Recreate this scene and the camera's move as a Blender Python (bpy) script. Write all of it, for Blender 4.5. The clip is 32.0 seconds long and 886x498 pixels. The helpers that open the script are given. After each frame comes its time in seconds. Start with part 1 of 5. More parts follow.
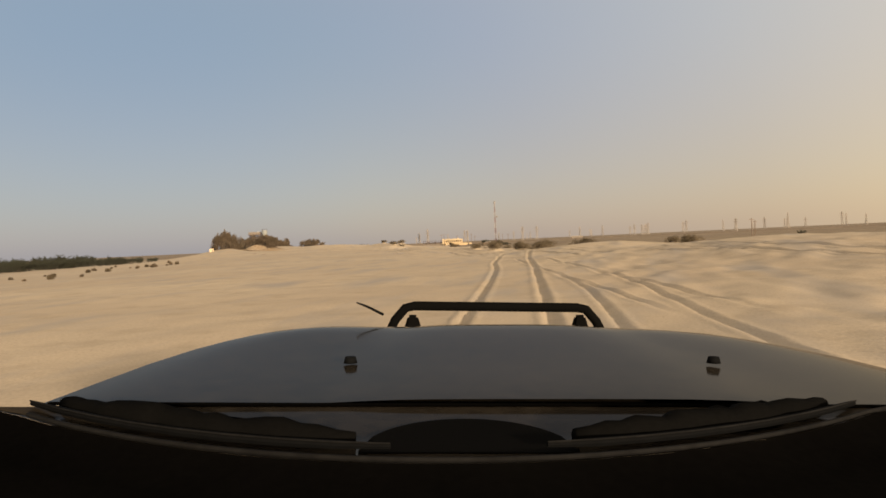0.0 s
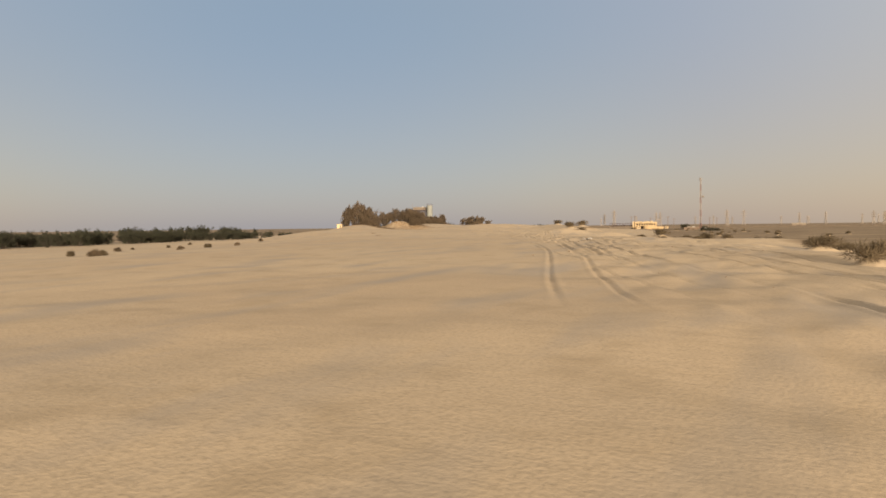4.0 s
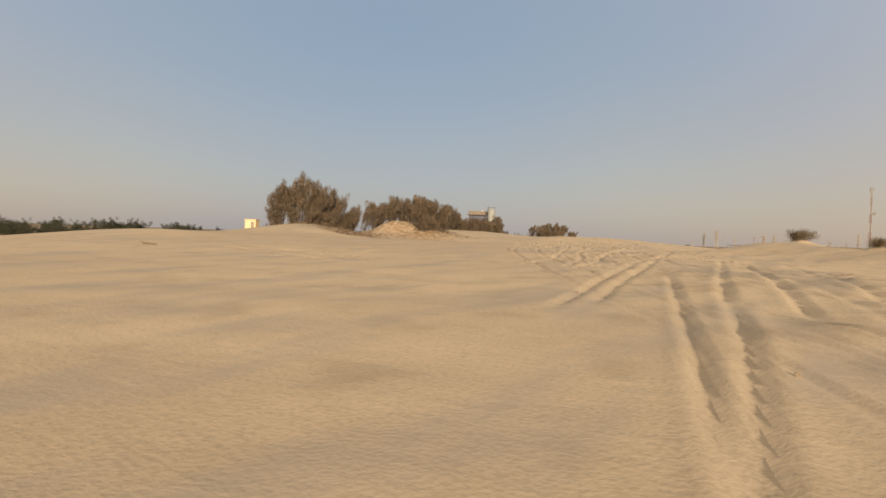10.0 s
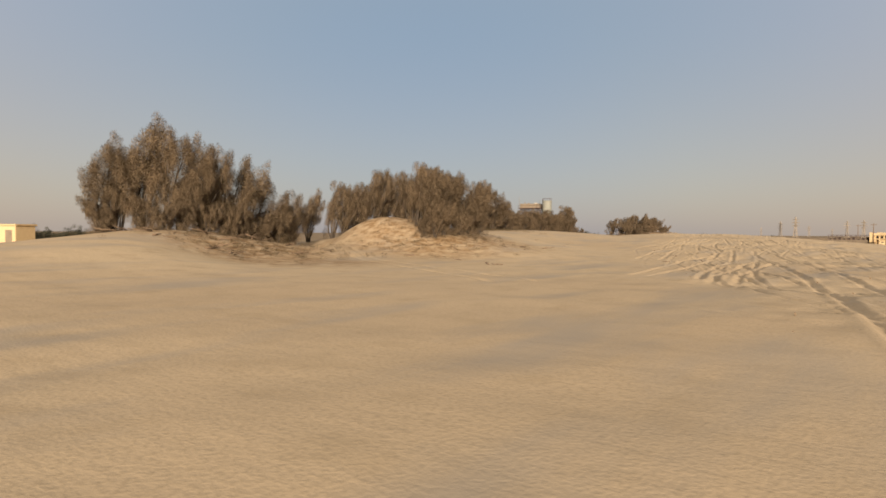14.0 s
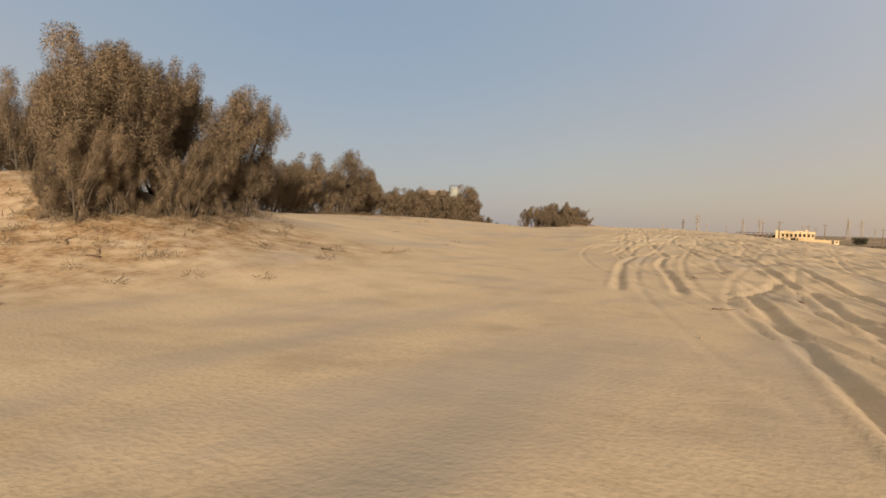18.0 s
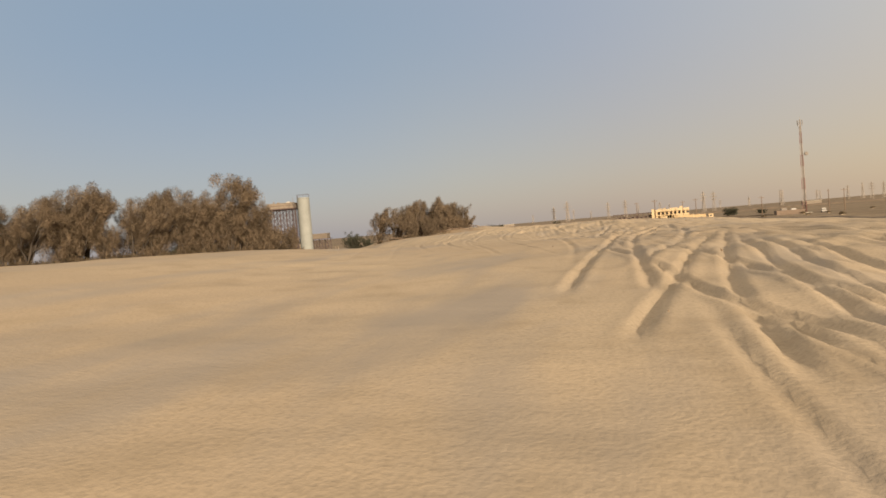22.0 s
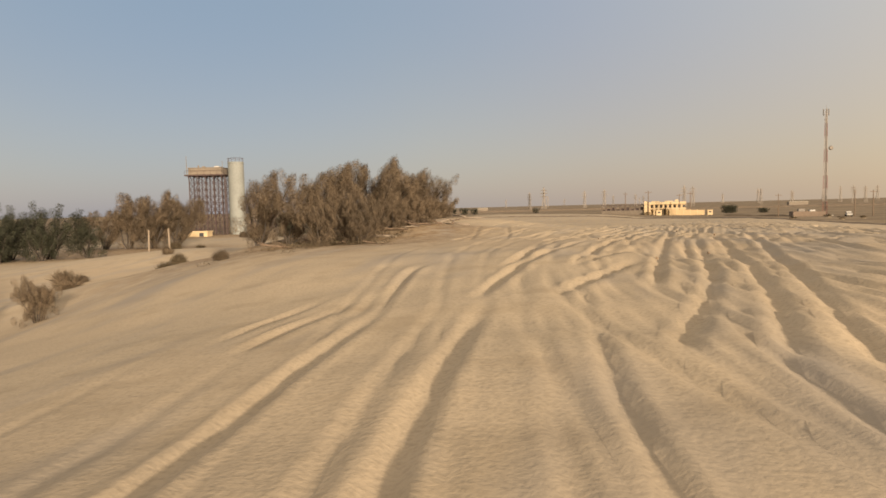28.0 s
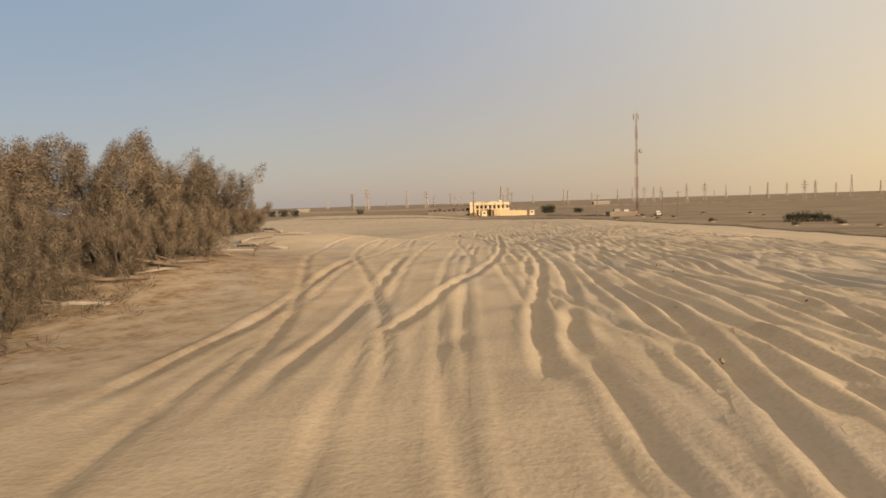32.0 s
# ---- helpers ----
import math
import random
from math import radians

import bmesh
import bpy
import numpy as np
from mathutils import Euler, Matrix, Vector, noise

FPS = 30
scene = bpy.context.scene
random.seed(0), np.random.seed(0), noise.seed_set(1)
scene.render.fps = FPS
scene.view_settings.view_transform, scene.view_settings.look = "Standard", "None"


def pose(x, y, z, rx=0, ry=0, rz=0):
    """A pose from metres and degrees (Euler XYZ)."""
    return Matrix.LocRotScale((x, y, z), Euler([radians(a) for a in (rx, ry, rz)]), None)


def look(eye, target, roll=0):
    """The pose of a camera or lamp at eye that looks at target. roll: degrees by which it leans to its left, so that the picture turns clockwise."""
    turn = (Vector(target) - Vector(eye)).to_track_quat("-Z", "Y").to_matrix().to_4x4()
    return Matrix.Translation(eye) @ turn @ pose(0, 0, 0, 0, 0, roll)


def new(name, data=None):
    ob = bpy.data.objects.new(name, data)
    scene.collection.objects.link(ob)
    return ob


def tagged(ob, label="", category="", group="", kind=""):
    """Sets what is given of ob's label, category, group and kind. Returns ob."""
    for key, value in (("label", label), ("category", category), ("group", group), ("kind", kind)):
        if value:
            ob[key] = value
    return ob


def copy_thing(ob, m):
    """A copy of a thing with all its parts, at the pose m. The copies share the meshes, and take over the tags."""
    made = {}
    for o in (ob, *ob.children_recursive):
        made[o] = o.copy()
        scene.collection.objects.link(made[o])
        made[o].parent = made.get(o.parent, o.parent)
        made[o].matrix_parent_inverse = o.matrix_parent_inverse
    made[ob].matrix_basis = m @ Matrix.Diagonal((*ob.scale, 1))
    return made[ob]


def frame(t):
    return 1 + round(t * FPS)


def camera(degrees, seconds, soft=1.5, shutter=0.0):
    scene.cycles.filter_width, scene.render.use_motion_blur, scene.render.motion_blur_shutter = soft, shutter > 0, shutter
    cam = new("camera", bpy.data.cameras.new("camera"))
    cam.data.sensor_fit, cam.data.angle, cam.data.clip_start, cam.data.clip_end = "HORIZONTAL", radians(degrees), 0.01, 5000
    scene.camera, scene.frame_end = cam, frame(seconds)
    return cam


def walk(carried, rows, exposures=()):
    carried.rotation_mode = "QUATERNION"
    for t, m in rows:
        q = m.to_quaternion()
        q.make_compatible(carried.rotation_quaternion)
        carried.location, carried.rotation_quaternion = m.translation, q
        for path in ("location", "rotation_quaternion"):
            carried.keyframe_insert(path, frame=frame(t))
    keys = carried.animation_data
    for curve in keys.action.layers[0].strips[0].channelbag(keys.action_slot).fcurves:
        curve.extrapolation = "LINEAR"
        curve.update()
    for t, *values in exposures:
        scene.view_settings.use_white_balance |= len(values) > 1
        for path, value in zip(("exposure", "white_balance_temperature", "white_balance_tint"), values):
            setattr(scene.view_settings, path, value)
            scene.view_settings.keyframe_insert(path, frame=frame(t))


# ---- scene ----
# ---- camera and path ----
cam = camera(68.57, 32.0, soft=1.6)
ROWS = [
    (0, 121.13, -317.76, -2.67, 9.90, -0.64, 2.62), (0.5, 120.27, -310.08, -2.66, 8.22, -1.65, 0.95), (1, 119.43, -302.38, -2.66, 8.17, -0.44, 0.99),
    (1.5, 118.41, -294.66, -2.65, 11.19, -1.02, -0.36), (2, 117.02, -286.96, -2.64, 14.05, -0.99, 1.47), (2.5, 115.17, -279.32, -2.62, 17.97, -1.68, 1.08),
    (3, 112.83, -271.75, -2.60, 22.26, -1.91, 0.45), (3.5, 110.07, -264.22, -2.57, 25.24, -1.88, -0.15), (5.5, 96.07, -230.20, -2.07, 25.92, -2.87, 2.09),
    (6, 92.65, -221.47, -2.21, 23.94, -3.84, -0.95), (6.5, 89.17, -212.49, -2.12, 24.09, -3.86, -0.37), (7, 85.42, -203.26, -2.06, 23.85, -4.52, -0.18),
    (7.5, 82.11, -194.75, -2.06, 23.27, -4.70, -2.01), (8, 79.14, -187.01, -2.13, 24.09, -4.81, -3.81), (8.5, 76.02, -179.50, -2.29, 25.35, -4.42, -3.83),
    (9, 72.54, -172.27, -2.46, 28.02, -4.25, -3.13), (9.5, 68.74, -165.12, -2.66, 31.28, -2.86, -2.93), (10, 64.66, -158.01, -2.79, 32.45, -1.07, -1.99),
    (10.5, 60.57, -150.92, -2.75, 32.15, -0.89, -3.09), (11, 56.61, -144.13, -2.57, 32.65, -1.39, -3.45), (11.5, 52.75, -137.97, -2.38, 33.96, -1.65, -3.31),
    (12, 49.13, -132.26, -2.16, 34.23, -0.97, -2.53), (12.5, 45.74, -126.92, -1.95, 35.03, -1.95, -2.50), (13, 42.57, -122.06, -1.80, 36.89, -1.33, -0.91),
    (13.5, 39.68, -117.59, -1.71, 36.71, -1.31, 0.07), (15.5, 35.14, -103.58, -1.69, 36.71, -2.20, -3.16), (16, 32.84, -99.54, -1.73, 34.89, -3.31, -2.22),
    (16.5, 30.54, -95.94, -1.69, 33.06, -2.03, -2.98), (17, 28.77, -92.57, -1.71, 31.73, -2.61, -3.47), (17.5, 27.41, -89.76, -1.82, 30.20, -2.12, -3.43),
    (18, 26.34, -87.13, -1.88, 29.15, -2.16, -1.58), (18.5, 25.18, -84.09, -1.92, 27.68, -1.87, -1.88), (19, 23.82, -80.92, -1.92, 25.39, -1.89, -1.62),
    (19.5, 22.41, -76.52, -1.89, 23.99, -0.36, 0.04), (20, 20.72, -71.60, -1.82, 23.37, -0.94, 2.98), (20.5, 18.95, -66.45, -1.75, 22.40, 0.05, 5.11),
    (21, 17.30, -61.26, -1.67, 21.00, -0.58, 6.46), (21.5, 15.77, -56.35, -1.50, 19.37, -0.68, 6.83), (22, 14.50, -51.77, -1.26, 18.17, -1.77, 4.70),
    (22.5, 13.49, -47.67, -1.12, 16.27, -1.36, 5.43), (23, 12.70, -43.90, -1.06, 14.31, -2.39, 7.22), (23.5, 12.12, -40.63, -0.97, 12.09, -2.01, 6.81),
    (24, 11.63, -38.01, -0.87, 12.05, -2.20, 8.50), (24.5, 11.05, -35.95, -0.83, 15.36, -1.96, 6.82), (25, 10.32, -34.22, -0.83, 21.83, -1.76, 5.73),
    (25.5, 9.55, -32.50, -0.86, 27.68, -2.15, 3.25), (27.5, 4.48, -19.32, -0.60, 21.93, -3.52, 1.34), (28, 3.61, -15.84, -0.49, 15.59, -3.66, 1.45),
    (28.5, 2.89, -12.49, -0.41, 10.07, -3.81, 3.75), (29, 2.28, -9.56, -0.38, 6.40, -4.84, 1.47), (29.5, 1.75, -7.06, -0.29, 3.95, -4.26, 1.79),
    (30, 1.19, -4.85, -0.18, 3.12, -4.26, 1.50), (30.5, 0.75, -3.11, -0.07, 2.28, -4.69, 1.81), (31, 0.42, -1.80, -0.03, 1.09, -4.50, 1.03),
    (31.5, 0.18, -0.87, 0.00, 0.40, -4.62, 1.68), (32, 0.00, 0.00, 0.00, 0.00, -4.07, 1.74)]
walk(cam, [(t, pose(x, y, z, 90 + pitch, roll, yaw)) for t, x, y, z, yaw, pitch, roll in ROWS])

# ---- light: low hazy evening sun, behind and to the right ----
SUN_AZ, SUN_EL = radians(142), radians(8.5)
world = bpy.data.worlds.new("sky")
scene.world = world
world.use_nodes = True
wn = world.node_tree
sky = wn.nodes.new("ShaderNodeTexSky")
sky.sky_type, sky.sun_disc = "NISHITA", False
sky.sun_elevation, sky.sun_rotation = SUN_EL, SUN_AZ
sky.altitude, sky.air_density, sky.dust_density, sky.ozone_density = 0, 1.0, 1.2, 1.5
back = wn.nodes["Background"]


def sky_node(kind, **props):
    n = wn.nodes.new("ShaderNode" + kind)
    for k, v in props.items():
        if k == "operation":
            n.operation = v
    return n


# dust haze: warm towards the sun, grey-blue away from it, thick at the horizon
heading = wn.nodes.new("ShaderNodeTexCoord")
split = wn.nodes.new("ShaderNodeSeparateXYZ")
wn.links.new(heading.outputs["Generated"], split.inputs[0])
toward = sky_node("VectorMath", operation="DOT_PRODUCT")
toward.inputs[1].default_value = (math.sin(SUN_AZ), math.cos(SUN_AZ), 0)
wn.links.new(heading.outputs["Generated"], toward.inputs[0])


def sky_ramp(source, stops):
    r = wn.nodes.new("ShaderNodeValToRGB")
    while len(r.color_ramp.elements) < len(stops):
        r.color_ramp.elements.new(0.5)
    for e, (at, c) in zip(r.color_ramp.elements, stops):
        e.position, e.color = at, (*c, 1)
    wn.links.new(source, r.inputs[0])
    return r.outputs[0]


def sky_range(source, lo, hi):
    r = wn.nodes.new("ShaderNodeMapRange")
    r.interpolation_type = "SMOOTHSTEP"
    r.inputs[1].default_value, r.inputs[2].default_value = lo, hi
    wn.links.new(source, r.inputs[0])
    return r.outputs[0]


def sky_mix(fac, a, c):
    x = wn.nodes.new("ShaderNodeMix")
    x.data_type = "RGBA"
    if isinstance(fac, float):
        x.inputs[0].default_value = fac
    else:
        wn.links.new(fac, x.inputs[0])
    wn.links.new(a, x.inputs[6])
    wn.links.new(c, x.inputs[7])
    return x.outputs[2]


around = wn.nodes.new("ShaderNodeMapRange")
around.inputs[1].default_value, around.inputs[2].default_value = -1.02, 0.15
wn.links.new(toward.outputs["Value"], around.inputs[0])
side = around.outputs[0]
low = sky_ramp(side, [(0.02, (0.352, 0.336, 0.374)), (0.08, (0.412, 0.36, 0.345)), (0.18, (0.455, 0.368, 0.322)), (0.37, (0.565, 0.43, 0.315)), (0.58, (0.76, 0.57, 0.36)), (1.0, (1.2, 0.84, 0.46))])
high = sky_ramp(side, [(0.02, (0.22, 0.298, 0.41)), (0.08, (0.275, 0.333, 0.412)), (0.18, (0.355, 0.38, 0.445)), (0.37, (0.52, 0.505, 0.495)), (0.58, (0.71, 0.63, 0.53)), (1.0, (0.96, 0.77, 0.55))])
haze = sky_mix(sky_range(split.outputs["Z"], 0.0, 0.34), low, high)
gain = sky_node("VectorMath", operation="SCALE")
gain.inputs["Scale"].default_value = 0.12
wn.links.new(sky.outputs[0], gain.inputs[0])
dusty = sky_mix(0.75, gain.outputs[0], haze)
wn.links.new(dusty, back.inputs[0])
back.inputs[1].default_value = 0.50
sun = new("sun", bpy.data.lights.new("sun", "SUN"))
sun.data.energy, sun.data.angle, sun.data.color = 3.4, radians(2.5), (1.0, 0.81, 0.60)
to_sun = Vector((math.sin(SUN_AZ) * math.cos(SUN_EL), math.cos(SUN_AZ) * math.cos(SUN_EL), math.sin(SUN_EL)))
sun.matrix_world = look(to_sun * 300, (0, 0, 0))
scene.view_settings.exposure = 1.2


# ---- materials ----
def material(name, color, rough=0.8, metal=0.0, vary=0.15, scale=3.0, fine=40.0, bump=0.0, spread=0.0, trans=0.0, spec=0.5):
    """Principled surface with colour variation at two scales, and relief."""
    m = bpy.data.materials.new(name)
    m.use_nodes = True
    nt = m.node_tree
    b = nt.nodes["Principled BSDF"]
    b.inputs["Roughness"].default_value, b.inputs["Metallic"].default_value = rough, metal
    b.inputs["Specular IOR Level"].default_value = spec
    co = nt.nodes.new("ShaderNodeNewGeometry")
    n1, n2 = nt.nodes.new("ShaderNodeTexNoise"), nt.nodes.new("ShaderNodeTexNoise")
    for n, s in ((n1, scale), (n2, fine)):
        n.inputs["Scale"].default_value, n.inputs["Detail"].default_value = s, 4
        nt.links.new(co.outputs["Position"], n.inputs["Vector"])
    add = nt.nodes.new("ShaderNodeMath")
    add.operation = "ADD"
    nt.links.new(n1.outputs[0], add.inputs[0])
    nt.links.new(n2.outputs[0], add.inputs[1])
    ramp = nt.nodes.new("ShaderNodeMapRange")
    ramp.inputs[1].default_value, ramp.inputs[2].default_value = 0.6, 1.4
    ramp.inputs[3].default_value, ramp.inputs[4].default_value = 1 - vary, 1 + vary
    nt.links.new(add.outputs[0], ramp.inputs[0])
    val = ramp.outputs[0]
    if spread:
        info = nt.nodes.new("ShaderNodeObjectInfo")
        r2 = nt.nodes.new("ShaderNodeMapRange")
        r2.inputs[3].default_value, r2.inputs[4].default_value = 1 - spread, 1 + spread
        nt.links.new(info.outputs["Random"], r2.inputs[0])
        mul = nt.nodes.new("ShaderNodeMath")
        mul.operation = "MULTIPLY"
        nt.links.new(val, mul.inputs[0])
        nt.links.new(r2.outputs[0], mul.inputs[1])
        val = mul.outputs[0]
    mix = nt.nodes.new("ShaderNodeVectorMath")
    mix.operation = "SCALE"
    mix.inputs[0].default_value = color
    nt.links.new(val, mix.inputs["Scale"])
    nt.links.new(mix.outputs[0], b.inputs["Base Color"])
    if bump:
        bp = nt.nodes.new("ShaderNodeBump")
        bp.inputs["Strength"].default_value, bp.inputs["Distance"].default_value = 0.6, bump
        nt.links.new(n2.outputs[0], bp.inputs["Height"])
        nt.links.new(bp.outputs[0], b.inputs["Normal"])
    if trans:
        tr = nt.nodes.new("ShaderNodeBsdfTranslucent")
        ms = nt.nodes.new("ShaderNodeMixShader")
        ms.inputs[0].default_value = trans
        nt.links.new(mix.outputs[0], tr.inputs[0])
        nt.links.new(b.outputs[0], ms.inputs[1])
        nt.links.new(tr.outputs[0], ms.inputs[2])
        nt.links.new(ms.outputs[0], nt.nodes["Material Output"].inputs[0])
    return m


def sand_material():
    """Pale wind-blown sand that turns to brown stubble plain where the mesh says so, with ripples and grain."""
    m = bpy.data.materials.new("sand")
    m.use_nodes = True
    nt = m.node_tree
    L = nt.links.new
    b = nt.nodes["Principled BSDF"]
    b.inputs["Roughness"].default_value = 0.95
    b.inputs["Specular IOR Level"].default_value = 0.15
    co = nt.nodes.new("ShaderNodeNewGeometry")

    def tex(scale, detail=5, stretch=None):
        n = nt.nodes.new("ShaderNodeTexNoise")
        n.inputs["Scale"].default_value, n.inputs["Detail"].default_value = scale, detail
        if stretch:
            mp = nt.nodes.new("ShaderNodeMapping")
            mp.inputs["Rotation"].default_value = (0, 0, stretch[0])
            mp.inputs["Scale"].default_value = stretch[1]
            L(co.outputs["Position"], mp.inputs[0])
            L(mp.outputs[0], n.inputs["Vector"])
        else:
            L(co.outputs["Position"], n.inputs["Vector"])
        return n.outputs[0]

    def mixc(fac, a, c):
        x = nt.nodes.new("ShaderNodeMix")
        x.data_type = "RGBA"
        for k, v in ((0, fac), (6, a), (7, c)):
            if isinstance(v, tuple):
                x.inputs[k].default_value = (*v, 1)
            else:
                L(v, x.inputs[k])
        return x.outputs[2]

    def ramp(v, lo, hi):
        r = nt.nodes.new("ShaderNodeMapRange")
        r.inputs[1].default_value, r.inputs[2].default_value = lo, hi
        L(v, r.inputs[0])
        return r.outputs[0]

    big, mid, grain = tex(0.06), tex(0.9), tex(18, 3)
    sand = mixc(ramp(big, 0.35, 0.65), (0.425, 0.332, 0.228), (0.48, 0.384, 0.266))
    sand = mixc(ramp(mid, 0.52, 0.75), sand, (0.37, 0.29, 0.195))
    sand = mixc(ramp(grain, 0.45, 0.9), sand, (0.325, 0.257, 0.176))
    churned = tex(0.22, 4, (-0.35, (2.6, 0.7, 1.0)))
    sand = mixc(ramp(churned, 0.50, 0.72), sand, (0.335, 0.285, 0.228))
    streak = tex(0.04, 6, (0.9, (1.0, 2.5, 1.0)))
    plain = mixc(ramp(streak, 0.4, 0.62), (0.185, 0.137, 0.087), (0.275, 0.21, 0.137))
    plain = mixc(ramp(tex(0.6), 0.5, 0.75), plain, (0.155, 0.117, 0.071))
    at = nt.nodes.new("ShaderNodeAttribute")
    at.attribute_name = "plain"
    edge = nt.nodes.new("ShaderNodeMath")
    edge.operation = "ADD"
    L(at.outputs["Fac"], edge.inputs[0])
    sh = nt.nodes.new("ShaderNodeMapRange")
    sh.inputs[3].default_value, sh.inputs[4].default_value = -0.45, 0.45
    L(tex(0.12), sh.inputs[0])
    L(sh.outputs[0], edge.inputs[1])
    col = mixc(ramp(edge.outputs[0], 0.4, 0.6), sand, plain)
    du = nt.nodes.new("ShaderNodeAttribute")
    du.attribute_name = "duff"
    dm = nt.nodes.new("ShaderNodeMath")
    dm.operation = "MULTIPLY"
    L(du.outputs["Fac"], dm.inputs[0])
    L(ramp(tex(1.6, 6), 0.30, 0.62), dm.inputs[1])
    col = mixc(dm.outputs[0], col, mixc(ramp(tex(7, 4), 0.4, 0.6), (0.17, 0.105, 0.055), (0.30, 0.205, 0.115)))
    L(col, b.inputs["Base Color"])
    rip = tex(1.1, 4, (0.7, (1.0, 2.6, 1.0)))
    bp1, bp2 = nt.nodes.new("ShaderNodeBump"), nt.nodes.new("ShaderNodeBump")
    bp1.inputs["Strength"].default_value, bp1.inputs["Distance"].default_value = 0.35, 0.035
    bp2.inputs["Strength"].default_value, bp2.inputs["Distance"].default_value = 0.5, 0.012
    L(rip, bp1.inputs["Height"])
    L(grain, bp2.inputs["Height"])
    L(bp1.outputs[0], bp2.inputs["Normal"])
    L(bp2.outputs[0], b.inputs["Normal"])
    return m


SAND = sand_material()
BARK = material("bark", (0.055, 0.043, 0.033), 0.9, vary=0.3, scale=4, fine=30, bump=0.01)
LEAF = material("tamarisk foliage", (0.205, 0.152, 0.097), 0.8, vary=0.35, scale=0.7, fine=5, spread=0.12, trans=0.25)
LEAF_DARK = material("dark green foliage", (0.055, 0.056, 0.032), 0.75, vary=0.35, scale=0.8, fine=6, spread=0.15, trans=0.18)
DRY = material("dry grass", (0.165, 0.125, 0.074), 0.85, vary=0.3, scale=2, fine=12, spread=0.15, trans=0.3)
TWIG = material("dead wood", (0.13, 0.09, 0.06), 0.9, vary=0.3, scale=6, fine=40)
CREAM = material("cream painted render", (0.42, 0.305, 0.17), 0.85, vary=0.1, scale=0.4, fine=5)
CREAM_TRIM = material("pale parapet", (0.47, 0.36, 0.215), 0.85, vary=0.08, scale=0.5, fine=6)
DARK_GLASS = material("dark window", (0.05, 0.05, 0.055), 0.2, vary=0.1)
CONCRETE = material("weathered concrete", (0.30, 0.27, 0.22), 0.9, vary=0.18, scale=0.35, fine=4, bump=0.01)
SILO = material("pale painted concrete", (0.19, 0.197, 0.182), 0.8, vary=0.18, scale=0.3, fine=3)
TANK = material("rusty tank steel", (0.165, 0.132, 0.098), 0.7, vary=0.25, scale=0.5, fine=5)
STEEL = material("dark lattice steel", (0.06, 0.038, 0.034), 0.7, 0.1, vary=0.3, scale=0.8, fine=8)
MAST_RED = material("red mast paint", (0.17, 0.056, 0.043), 0.6, vary=0.15)
MAST_WHITE = material("white mast paint", (0.30, 0.255, 0.22), 0.6, vary=0.12)
GALV = material("grey galvanised steel", (0.17, 0.145, 0.12), 0.6, 0.2, vary=0.15)
WHITE = material("white paint", (0.38, 0.36, 0.33), 0.6, vary=0.08)
WOODPOST = material("grey timber post", (0.21, 0.165, 0.12), 0.9, vary=0.2, scale=5, fine=30)
BLACK_PAINT = material("dusty black car paint", (0.020, 0.016, 0.0115), 0.09, vary=0.45, scale=2, fine=20, spec=0.009)
SEAL = material("matt black seal", (0.0012, 0.0011, 0.001), 1.0, vary=0.2, spec=0.0)
# Rubber trim; its grey also holds the glint along windscreen strip and blades.
GREY_TRIM = material("grey rubber trim with glint", (0.009, 0.0085, 0.008), 0.8, vary=0.4, scale=8, fine=60, spec=0.02)
RUBBER = material("black rubber", (0.0045, 0.0045, 0.0045), 0.8, vary=0.2, spec=0.015)
PLASTIC = material("black textured plastic", (0.0035, 0.0033, 0.003), 0.9, vary=0.2, fine=120, spec=0.006)


# ---- building helpers ----
def mesh_of(name, bm, mat, smooth=False):
    me = bpy.data.meshes.new(name)
    bm.to_mesh(me)
    bm.free()
    me.materials.append(mat)
    if smooth:
        for p in me.polygons:
            p.use_smooth = True
    return me


def part(name, bm, mat, parent, label="", smooth=False):
    ob = new(name, mesh_of(name, bm, mat, smooth))
    ob.parent = parent
    return tagged(ob, label)


def quads(name, verts, faces, mat, smooth=False):
    me = bpy.data.meshes.new(name)
    me.from_pydata(verts, [], faces)
    me.materials.append(mat)
    if smooth:
        for p in me.polygons:
            p.use_smooth = True
    return me


def add_box(bm, x0, y0, z0, x1, y1, z1, bevel=0.0):
    m = Matrix.Translation(((x0 + x1) / 2, (y0 + y1) / 2, (z0 + z1) / 2)) @ Matrix.Diagonal((x1 - x0, y1 - y0, z1 - z0, 1))
    g = bmesh.ops.create_cube(bm, size=1, matrix=m)
    if bevel:
        es = list({e for v in g["verts"] for e in v.link_edges})
        bmesh.ops.bevel(bm, geom=es, offset=bevel, segments=2, affect="EDGES")
    return bm


def box(*a, bevel=0.0):
    return add_box(bmesh.new(), *a, bevel=bevel)


def add_tube(bm, pts, radii, sides=6, cap=True):
    """A tapered tube along points."""
    rings = []
    for i, p in enumerate(pts):
        p = Vector(p)
        d = Vector(pts[min(i + 1, len(pts) - 1)]) - Vector(pts[max(i - 1, 0)])
        q = d.to_track_quat("Z", "Y")
        rings.append([bm.verts.new(p + q @ Vector((math.cos(2 * math.pi * k / sides) * radii[i], math.sin(2 * math.pi * k / sides) * radii[i], 0))) for k in range(sides)])
    for a, b in zip(rings, rings[1:]):
        for k in range(sides):
            bm.faces.new((a[k], a[(k + 1) % sides], b[(k + 1) % sides], b[k]))
    if cap:
        bm.faces.new(rings[0][::-1])
        bm.faces.new(rings[-1])
    return bm


def tube(pts, radii, sides=6):
    return add_tube(bmesh.new(), pts, radii, sides)


